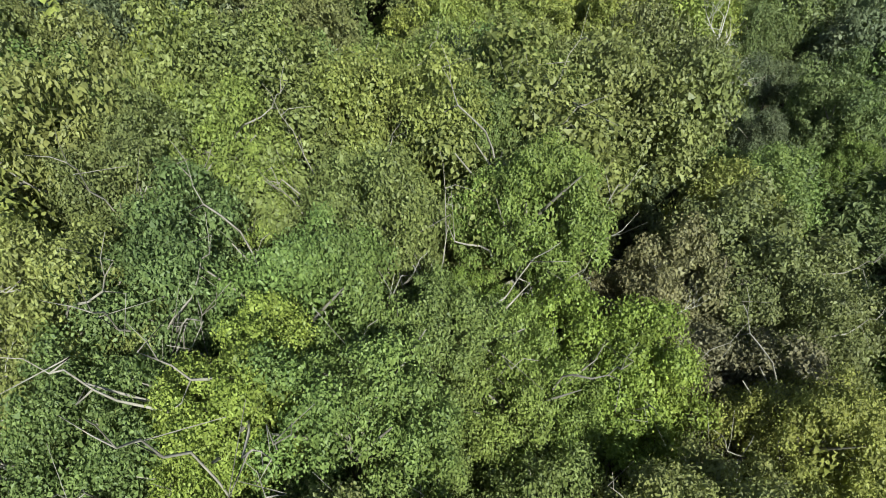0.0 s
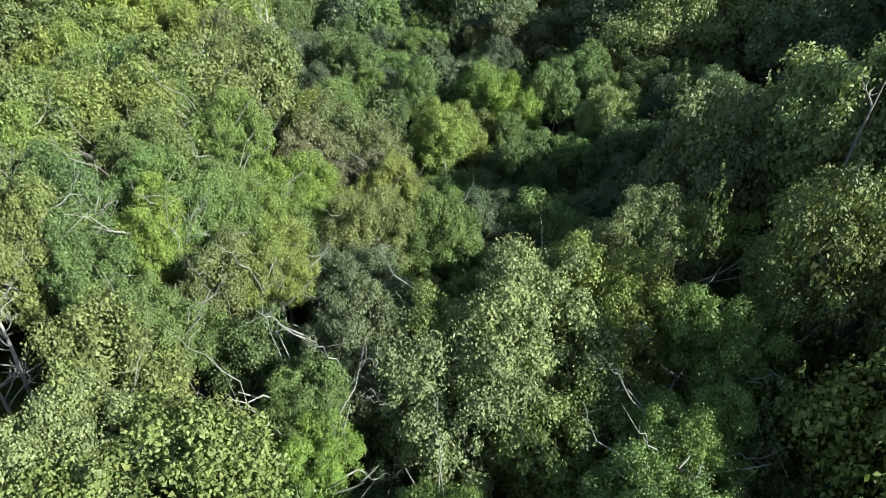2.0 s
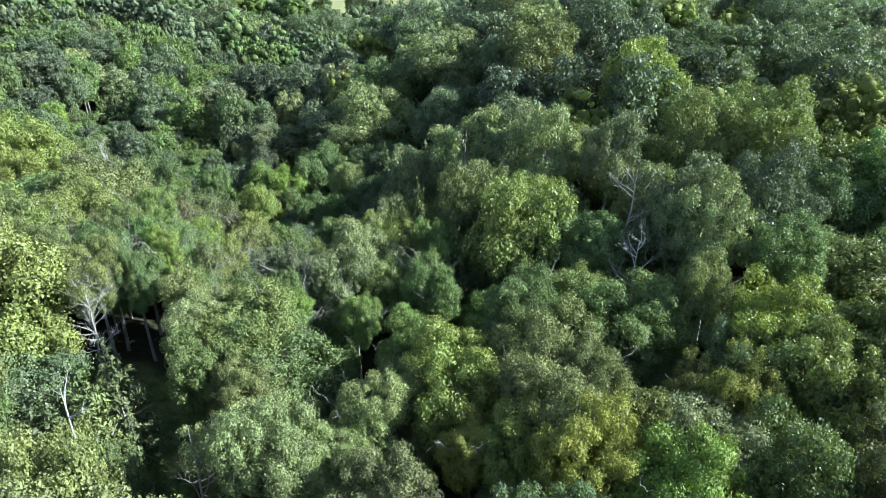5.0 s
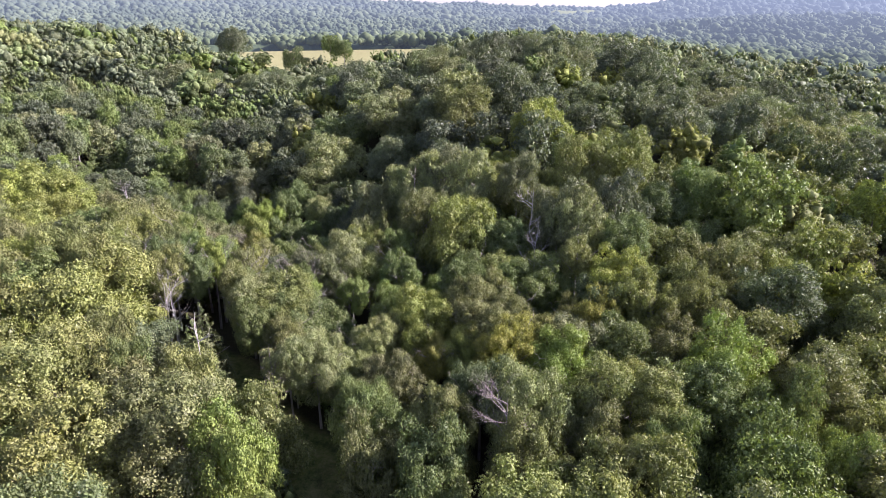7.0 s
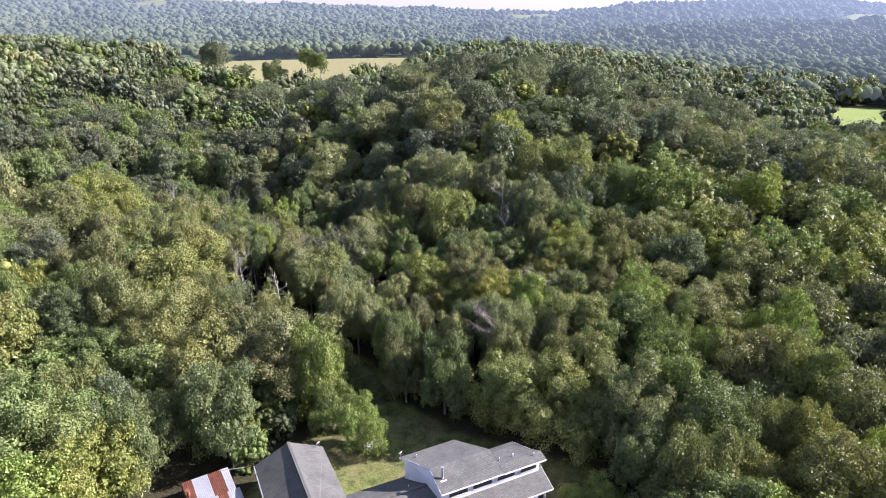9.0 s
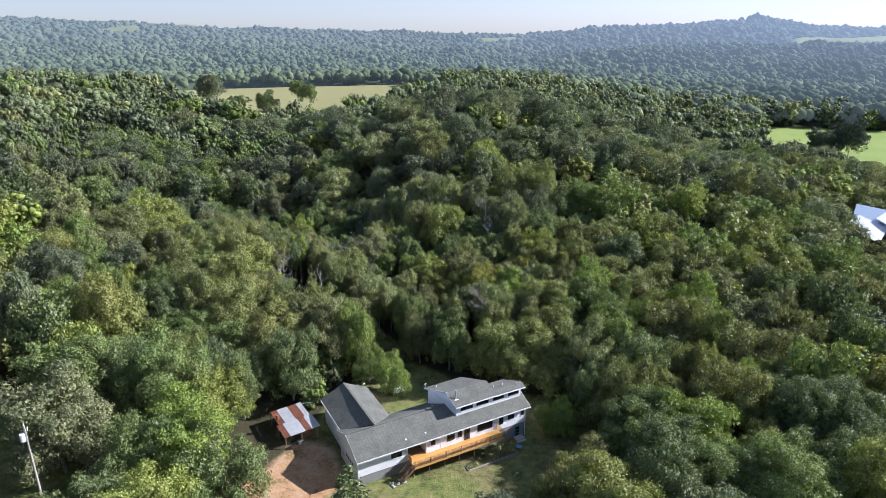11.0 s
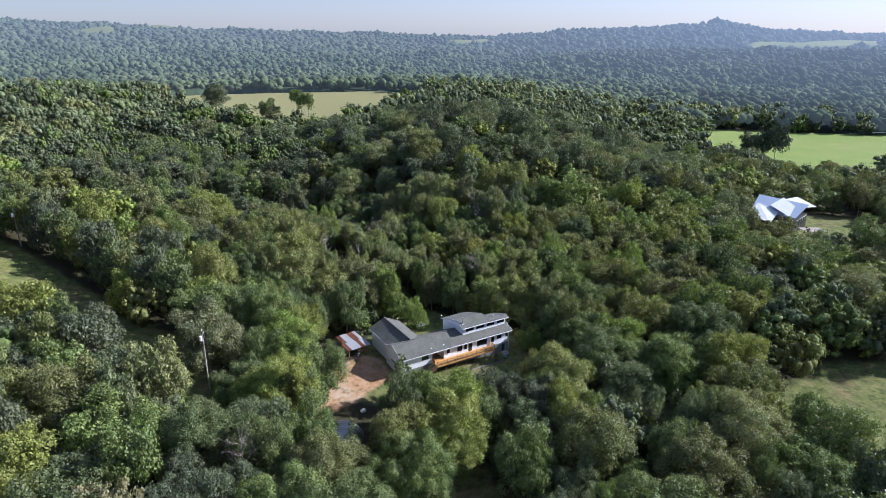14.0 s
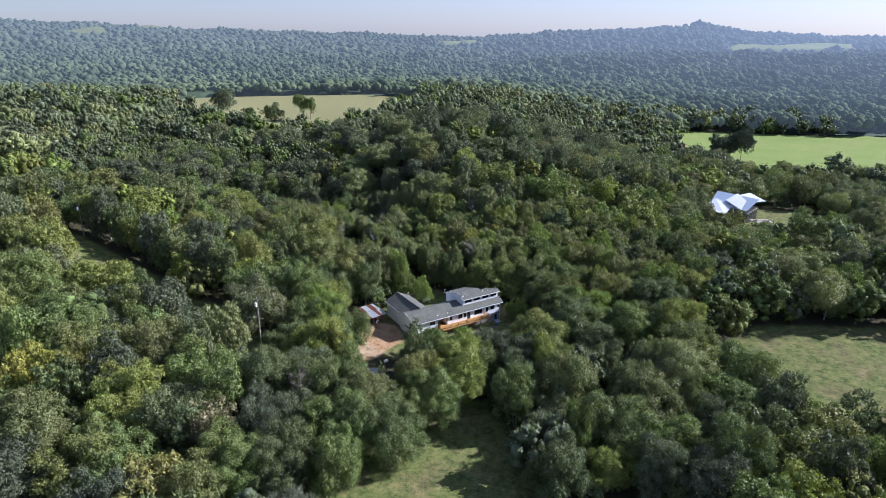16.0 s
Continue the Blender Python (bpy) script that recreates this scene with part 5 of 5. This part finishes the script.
GREY_BARE, WHITE_BARE = "leafless grey tree with fine twigs standing among green woods", "bleached white dead snag rising above the woods"
for i, (x, y, h, s, mat, label, limbs) in enumerate((
        (-38, 19.5, 13.5, 3.2, DEADWOOD, GREY_BARE, 11), (0.9, -25.9, 14.5, 2.6, DEADWOOD, WHITE_BARE, 3), (31.6, -28.7, 13.5, 4.2, GREYWOOD, GREY_BARE, 16),
        (30.6, 11.7, 15.5, 2.6, DEADWOOD, GREY_BARE, 9), (7.1, -23.4, 11.5, 2.4, GREYWOOD, GREY_BARE, 9), (32.7, 5.3, 12.0, 3.4, DEADWOOD, GREY_BARE, 14),
        (34.6, 2.4, 8.5, 3.0, DEADWOOD, GREY_BARE, 12), (-12.3, -11.8, 11.0, 2.8, DEADWOOD, GREY_BARE, 12), (82.6, -38.5, 12.0, 4.0, GREYWOOD, GREY_BARE, 14),
        (-19.2, 11.7, 10.5, 2.2, GREYWOOD, GREY_BARE, 12), (-10.5, -12.8, 10.0, 2.2, DEADWOOD, GREY_BARE, 12), (-5.9, -103.9, 13.5, 3.4, GREYWOOD, GREY_BARE, 16),
        (-16.8, 8.2, 9.5, 2.0, DEADWOOD, GREY_BARE, 10), (71.0, -28.0, 11.5, 3.6, GREYWOOD, GREY_BARE, 14), (11.5, 24.0, 16.5, 2.0, GREYWOOD, WHITE_BARE, 3))):
    dead_tree(x, y, h, s, mat, label, 40 + i, limbs, 2 if limbs > 5 else 1)


# ---- neighbours and field edges ----
def far_house():
    m = pose(0, 0, 0)
    g = ground_at(137, 26)
    h = thing("neighbour_house", m, "neighbouring house under pale folded metal roofs with dark walls", "house")
    part("wall", prism([(129, 24, g - 1), (137, 19, g - 1), (146, 28, g - 1), (139, 36, g - 1), (131, 33, g - 1)], (0, 0, 26.0 - g)), DARK_FRAME, h, "dark glazed wall")
    for pts in ([(126.4, 27.0, 26.6), (134.9, 40.3, 28.4), (146.6, 28.8, 27.6), (137.2, 19.0, 25.6)], [(123.6, 25.6, 25.8), (130.2, 30.6, 27.9), (134.0, 24.0, 26.4), (127.6, 15.8, 25.0)],
                [(132.6, 27.2, 27.9), (139.6, 32.6, 29.2), (139.4, 24.5, 28.2), (134.2, 17.2, 26.6)], [(141.5, 36.0, 27.6), (148.0, 39.4, 27.7), (150.2, 30.4, 26.5), (146.0, 29.0, 26.6)]):
        # one metal in two colours: reflected sky on the main plane, sun on gables
        low = pts[0][2] > 26.5 and pts[0][0] < 130
        part("roof", slab(pts, 0.14), PALE_METAL if low else TIN, h, "standing seam roof, sky reflection painted in blue-grey" if low else "standing seam gable roof, sunlight painted in white")
    part("balcony", boxes((139.5, 15.5, g + 1.6, 146.5, 20.5, g + 1.8)), GREY_WOOD, h)
    for x in (139.8, 142.2, 144.4, 146.3):
        part("post", boxes((x, 15.6, g - 0.5, x + 0.15, 15.75, g + 2.7)), GREY_WOOD, h)
    part("railing", boxes((139.6, 15.6, g + 2.62, 146.4, 15.7, g + 2.72)), GREY_WOOD, h)
    for i in range(5):
        x, y = 138.2 + i * 1.55, 19.9 + i * 1.62
        w = part("window", prism([(x, y, g + 2.0), (x + 1.1, y + 1.15, g + 2.0), (x + 1.1, y + 1.15, g + 4.2), (x, y, g + 4.2)], (0.06, -0.06, 0)), TRIM, h)
        part("pane", prism([(x + 0.08, y + 0.02, g + 2.1), (x + 1.0, y + 0.98, g + 2.1), (x + 1.0, y + 0.98, g + 4.1), (x + 0.08, y + 0.02, g + 4.1)], (0.10, -0.10, 0)), PANE, w)


# its blue-grey also serves as painted sky reflection on the neighbour's main roof
PALE_METAL = painted("pale_standing_seam", (0.30, 0.37, 0.45), 0.35, 0, 0.08, 0.35)
far_house()


def small_barn(x, y, w, d, h, yaw, wall, roof, label):
    g = ground_at(x, y)
    b = thing("barn", pose(x, y, g, 0, 0, yaw), label, "barn")
    part("wall", prism([(-w / 2, -d / 2, -0.5), (w / 2, -d / 2, -0.5), (w / 2, -d / 2, h), (0, -d / 2, h + w * 0.25), (-w / 2, -d / 2, h)], (0, d, 0)), wall, b)
    for s in (-1, 1):
        part("roof", slab([(s * (w / 2 + 0.4), -d / 2 - 0.4, h - 0.1), (s * (w / 2 + 0.4), d / 2 + 0.4, h - 0.1), (0, d / 2 + 0.4, h + w * 0.25 + 0.08), (0, -d / 2 - 0.4, h + w * 0.25 + 0.08)], 0.1), roof, b)
    part("door", boxes((-0.9, -d / 2 - 0.06, 0, 0.9, -d / 2 - 0.01, 2.2)), DARK_FRAME, b)


BARN_RED = painted("barn_red", (0.20, 0.06, 0.05), 0.8, 4.0, 0.3)
small_barn(186, 222, 5.5, 7, 3.4, 12, BARN_RED, TIN, "small red barn with a tin roof at a hayfield's edge")
small_barn(-192, 182, 9, 12, 5.5, 25, SIDING, PALE_METAL, "white farm building half hidden among trees")
small_barn(-560, 1700, 14, 22, 7, 60, SIDING, PALE_METAL, "far white farmhouse on the hilltop")

# wild filling between the trees placed by hand
def spots(seed, box, gap, tries, limit=2000, margin=0.25, tight=0.66, where=None):
    """Free places for trees: x, y, radius."""
    rng = np.random.default_rng(seed)
    xs, ys = rng.uniform(box[0], box[2], tries), rng.uniform(box[1], box[3], tries)
    free = np.max([inside(xs, ys, q, 1.5) for q in OPEN], 0) < margin
    if where is not None:
        free &= where(xs, ys)
    rs = rng.uniform(*gap, tries)
    out = []
    known = np.zeros((len(PLANTED) + limit + 1, 3))
    known[:len(PLANTED)] = PLANTED
    n = len(PLANTED)
    for x, y, r in zip(xs[free], ys[free], rs[free]):
        k = known[:n]
        if (((k[:, 0] - x) ** 2 + (k[:, 1] - y) ** 2) < ((k[:, 2] + r) * tight) ** 2).any():
            continue
        known[n] = x, y, r
        n += 1
        out.append((x, y, r))
        if len(out) >= limit:
            break
    return out


def fill(seed, box, gap, tries, mixture, h, limit=2000, tight=0.66, where=None):
    rng = random.Random(seed)
    for x, y, r in spots(seed, box, gap, tries, limit, 0.25, tight, where):
        leaf = rng.choices([m[0] for m in mixture], [m[1] for m in mixture])[0]
        hh = rng.uniform(*h) * (0.75 + 0.25 * r / gap[1])
        plant(x, y, hh * (0.85 if leaf == "cedar" else 1), r * (0.6 if leaf == "cedar" else 1), leaf, rng.randrange(4), level(x, y), rng)


def merged(name, label, places, leaf_mix, heights, seed, lod=3, sink=0.0):
    """Many trees joined by kind of leaf: one object of woods for each kind."""
    rng = np.random.default_rng(seed)
    kinds = [m[0] for m in leaf_mix]
    pick = rng.choice(len(kinds), len(places), p=np.array([m[1] for m in leaf_mix], float) / sum(m[1] for m in leaf_mix))
    p = np.array(places)
    z = land(p[:, 0], p[:, 1])
    shapes = []
    for me in CROWN[lod] + CEDAR[lod]:
        v = np.zeros(len(me.vertices) * 3, np.float32)
        me.vertices.foreach_get("co", v)
        f = np.zeros(len(me.loops), np.int32)
        me.loops.foreach_get("vertex_index", f)
        shapes.append((v.reshape(-1, 3), f.reshape(-1, 3)))
    for k, kind in enumerate(kinds):
        chunks = []
        for i in np.nonzero(pick == k)[0]:
            x, y, r = p[i]
            h = rng.uniform(*heights) * (0.7 + 0.3 * r / p[:, 2].max())
            a = rng.uniform(0, 6.28)
            if kind in ("cedar", "pine"):
                v, f = shapes[4 + rng.integers(3)]
                s, up = np.array((r * 0.6 / 0.22, r * 0.6 / 0.22, h * 0.9)), 0.0
            else:
                v, f = shapes[rng.integers(4)]
                half = min(max(r * 1.05, h * 0.34), h * 0.48)
                s, up = np.array((r, r, half)), h - half
            c, t = math.cos(a), math.sin(a)
            v = v * s
            chunks.append((np.c_[v[:, 0] * c - v[:, 1] * t + x, v[:, 0] * t + v[:, 1] * c + y, v[:, 2] + z[i] + up - sink], f))
        if chunks:
            me = mesh_of(name, chunks, SPRAY[kind])
            me.polygons.foreach_set("use_smooth", np.ones(len(me.polygons), bool))
            tagged(new(name, me), label, "woods", kind="stuff")
    PLANTED.extend(places)


SOUTH = (("green", 4), ("dark", 6), ("oak", 1), ("olive", 1), ("cedar", 2))
WILD = (("oak", 5), ("green", 4), ("olive", 2.5), ("silver", 1.5), ("dark", 1.5), ("cedar", 2.4), ("bright", 1))
VALLEY = (("green", 4), ("cedar", 3), ("dark", 3), ("bright", 1.5), ("olive", 1))
HILL = (("dark", 2.5), ("hillside", 7), ("green", 2), ("silver", 2), ("cedar", 0.4))
CEDARS = (("cedar", 6), ("dark", 3), ("green", 2))
for k in range(10):
    plant(-31 - 6.2 * k, -53.5 + 3.6 * k, 12.5 + 1.5 * (k % 3), 4.4, ("oak", "green", "dark")[k % 3], k % 4, 2, random.Random(k))
in_valley = lambda x, y: (y > 6 - 0.35 * x) & (x < 2) & (x > -70) & (y < 48)
fill(4, (-70, 4, 4, 50), (1.7, 3.2), 2500, VALLEY, (5.5, 9), 150, 0.64, in_valley)
fill(1, (-40, -26, 16, 22), (2.4, 4.2), 2500, WILD, (10, 14), 80, 0.62)
SUNNY = (("olive", 4), ("bright", 2), ("yellow", 0.7), ("green", 2), ("silver", 2), ("oak", 2))
fill(51, (28, -52, 96, -2), (3.2, 5.6), 5000, SUNNY, (9, 15), 60, 0.64)
fill(22, (-50, -112, 80, -72), (3.4, 5.6), 4000, SOUTH, (8.5, 15), 90, 0.72)
fill(2, (-50, -72, 80, 36), (3.4, 5.6), 6000, WILD, (8.5, 15), 150, 0.72)
fill(48, (-105, 20, -28, 92), (2.6, 4.6), 5000, (("cedar", 5), ("dark", 3), ("green", 2), ("silver", 1.5)), (9, 14), 150, 0.62)
fill(52, (-62, -152, 112, -84), (3.8, 6.4), 7000, SOUTH, (8.5, 15.5), 130, 0.74)
merged("cedar_woods", "dense stand of dark conical cedars", spots(8, (-135, 22, -38, 118), (2.6, 4.2), 5000, 420, 0.25, 0.62), CEDARS, (9, 14), 14, 3)
fill(3, (-112, -50, 110, 40), (3.6, 6.0), 7000, WILD, (9, 16), 190, 0.74)
fill(53, (-112, -95, -40, -40), (3.6, 5.8), 4000, WILD, (8, 13), 50, 0.74)
fill(40, (-35, 14, 118, 118), (4.2, 7.2), 6000, HILL, (9.5, 17.5), 190, 0.80)
fill(21, (-6, -24, 48, 26), (1.5, 2.6), 4000, (("green", 4), ("bright", 2), ("olive", 2)), (5.0, 8.5), 90, 0.46)
# paler leaf kinds on this side, their colours standing in for haze
fill(54, (96, -48, 262, 122), (4.0, 7.0), 6000, (("silver", 4), ("green", 3), ("olive", 2), ("hillside", 2), ("bright", 1)), (8, 14.5), 170, 0.76)
merged("woods", "dense mixed woods of rounded green crowns", spots(3, (-130, -50, 150, 100), (4.0, 6.6), 12000, 300, 0.25, 0.68), WILD, (9, 16), 11, 3)
merged("woods", "dense deep green woods below the yard", spots(24, (-130, -150, 150, -50), (4.0, 6.6), 10000, 220, 0.25, 0.66), SOUTH, (9, 15), 29, 3)
fill(6, (-110, 20, 190, 150), (4.8, 7.6), 9000, HILL, (9.5, 16.5), 330, 0.80)
merged("hill_woods", "dense dark woods on the hill", spots(46, (-200, -60, 260, 150), (5.0, 8.2), 12000, 300, 0.25, 0.68), HILL, (11, 18), 12, 3)
merged("hill_woods", "dense dark woods on the hilltop", spots(36, (-300, 150, 330, 345), (5.0, 9.5), 12000, 460, 0.25, 0.76), (("dark", 6), ("hillside", 2), ("green", 1), ("cedar", 1)), (9, 17), 32, 4)
edge = lambda x, y: (inside(x, y, FRONT_LAWN, 2) < 0.05) & (np.max([inside(x, y, q, 6) for q in (YARD, CLEARING)], 0) > 0.02) & (np.max([inside(x, y, q, 6) for q in (YARD, CLEARING)], 0) < 0.36)
merged("ridge_woods", "line of woods behind the hayfields", spots(23, (-360, 250, 560, 420), (5.0, 8.0), 12000, 560, 0.25, 0.60, lambda x, y: np.hypot(x - 21, y + 209) < 565), (("hillside", 5), ("silver", 3), ("dark", 1)), (12, 18), 28, 4)
merged("edge_shrubs", "leafy shrubs along the edge of the yard", spots(10, (-20, -100, 60, -20), (1.5, 2.6), 3000, 130, 0.4, 0.40, edge), (("green", 4), ("oak", 3), ("dark", 2)), (4.0, 7.0), 16, 3)
merged("undergrowth", "low bushes and saplings under the trees", [(x, y, r) for x, y, r in spots(9, (-70, -125, 120, 60), (1.4, 2.6), 9000, 300, 0.42, 0.42)], (("green", 4), ("dark", 2), ("olive", 2), ("oak", 2)), (3.0, 6.5), 15, 4)

# ---- far woods ----
FAR_CLEARINGS = (((640, 1215), (690, 1290), (870, 1390), (990, 1330), (860, 1110), (760, 1175)), ((5, 1880), (40, 1830), (155, 1950), (145, 2090), (20, 2000)),
                 ((-1100, 1740), (-970, 1570), (-890, 1600), (-1010, 1840), (-1050, 1880)), ((-1060, 2100), (-970, 2030), (-920, 2110), (-1010, 2190)))


def hazed_leaf_build(nt, n, l, p):
    """Distant leaves; blue haze is painted into their colour and emission, more with distance."""
    def attribute(name):
        a = n.new("ShaderNodeAttribute")
        a.attribute_name = name
        return a.outputs["Fac"]
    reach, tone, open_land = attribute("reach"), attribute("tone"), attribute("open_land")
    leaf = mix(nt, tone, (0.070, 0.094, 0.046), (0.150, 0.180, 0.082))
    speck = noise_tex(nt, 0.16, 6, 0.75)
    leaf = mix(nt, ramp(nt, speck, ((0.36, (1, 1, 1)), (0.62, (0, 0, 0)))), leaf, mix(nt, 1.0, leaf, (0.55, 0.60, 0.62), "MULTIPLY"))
    # the leaf colour is dulled with reach, as hazy air would dim it
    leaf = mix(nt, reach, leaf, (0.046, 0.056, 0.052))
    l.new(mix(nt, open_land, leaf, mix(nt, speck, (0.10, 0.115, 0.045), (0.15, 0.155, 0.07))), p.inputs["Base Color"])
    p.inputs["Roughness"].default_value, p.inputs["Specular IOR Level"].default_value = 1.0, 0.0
    # blue emission stands in for haze; the woods themselves give no light
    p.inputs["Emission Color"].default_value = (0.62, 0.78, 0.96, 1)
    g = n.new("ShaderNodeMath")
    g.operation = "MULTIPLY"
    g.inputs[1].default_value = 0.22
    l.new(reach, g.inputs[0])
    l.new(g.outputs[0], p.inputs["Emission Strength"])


HAZED_LEAF = material("hazed_leaf", hazed_leaf_build)


def haze_amount(d, x):
    """Amount of haze painted on the land at that distance; it is stronger towards the sun."""
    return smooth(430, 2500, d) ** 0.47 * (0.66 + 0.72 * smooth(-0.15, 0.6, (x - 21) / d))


def far_woods():
    d = 580 * np.exp(np.arange(0, 158) * 0.0103)
    b = np.arctan(np.linspace(-1.35, 0.84, 340))
    dd, bb = np.meshgrid(d, b, indexing="ij")
    x, y = (21 + dd * np.sin(bb)).ravel(), (-209 + dd * np.cos(bb)).ravel()
    clear = np.max([inside(x, y, q, 3) for q in FAR_CLEARINGS], 0)
    field = np.max([inside(x, y, q, 3) for q in (WEST_HAY, EAST_HAY)], 0)
    fall = np.clip(dd.ravel() / 580 - 1, 0, 0.14) / 0.14
    z = land(x, y) + (6.0 + 4.5 * clear) * fall - 3.0 * (1 - fall) - 14 * field
    r, c = len(d), len(b)
    k = (np.arange(r - 1)[:, None] * c + np.arange(c - 1)).ravel()
    f = np.concatenate([np.c_[k, k + c, k + c + 1], np.c_[k, k + c + 1, k + 1]])
    me = mesh_of("far_woods", [(np.c_[x, y, z], f)], HAZED_LEAF)
    reach = haze_amount(dd.ravel(), x)
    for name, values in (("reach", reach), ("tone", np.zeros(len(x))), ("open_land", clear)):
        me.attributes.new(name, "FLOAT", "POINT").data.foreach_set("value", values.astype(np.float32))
    me.polygons.foreach_set("use_smooth", np.ones(len(me.polygons), bool))
    return tagged(new("far_woods", me), "distant woods covering the hills, with painted haze", "woods", kind="stuff")


def far_crowns(seed, n, d_low, d_high, r_low, r_high, lumps):
    """The crowns of the far woods, each of a few leafy lumps."""
    rng = np.random.default_rng(seed)
    d = np.sqrt(rng.uniform(d_low ** 2, d_high ** 2, n))
    b = np.arctan(rng.uniform(-1.30, 0.80, n))
    x, y = 21 + d * np.sin(b), -209 + d * np.cos(b)
    keep = np.max([inside(x, y, q, 3) for q in OPEN + FAR_CLEARINGS], 0) < 0.3
    x, y, d = x[keep], y[keep], d[keep]
    v, f = ICO[1]
    k = len(x)
    r = r_low * (r_high / r_low) ** rng.beta(1.6, 1.9, k)
    top = land(x, y) + 4.5 + r * 0.25 + rng.uniform(-1.5, 3.0, k)
    tone = np.clip(0.5 + 0.35 * np.sin(x * 0.021 + 2 * np.sin(y * 0.013)) + 0.3 * rng.normal(size=k), 0, 1)
    chunks, tones, hazes = [], [], []
    for i in range(lumps):
        a = rng.uniform(0, 6.28, k)
        off = r * (0.62 * rng.uniform(0.6, 1.1, k) if lumps > 1 else 0)
        q = r * (rng.uniform(0.45, 0.75, k) if lumps > 1 else 1.0)
        shape = 1 + 0.14 * rng.normal(size=(k, len(v), 1))
        vv = v[None] * shape * np.stack([q, q, q * rng.uniform(0.75, 1.1, k)], 1)[:, None]
        vv = vv + np.stack([x + np.cos(a) * off, y + np.sin(a) * off, top + off * rng.uniform(-0.4, 0.7, k)], 1)[:, None]
        chunks.append((vv.reshape(-1, 3), (f[None] + (np.arange(k) * len(v))[:, None, None]).reshape(-1, 3)))
        tones.append(np.repeat(tone, len(v)))
        hazes.append(np.repeat(haze_amount(d, x), len(v)))
    me = mesh_of("far_woods", chunks, HAZED_LEAF)
    for name, values in (("reach", np.concatenate(hazes)), ("tone", np.concatenate(tones)), ("open_land", np.zeros(len(me.vertices)))):
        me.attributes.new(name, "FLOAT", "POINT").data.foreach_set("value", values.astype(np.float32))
    me.polygons.foreach_set("use_smooth", np.ones(len(me.polygons), bool))
    return tagged(new("far_woods", me), "crowns of the distant woods, with painted haze", "woods", kind="stuff")


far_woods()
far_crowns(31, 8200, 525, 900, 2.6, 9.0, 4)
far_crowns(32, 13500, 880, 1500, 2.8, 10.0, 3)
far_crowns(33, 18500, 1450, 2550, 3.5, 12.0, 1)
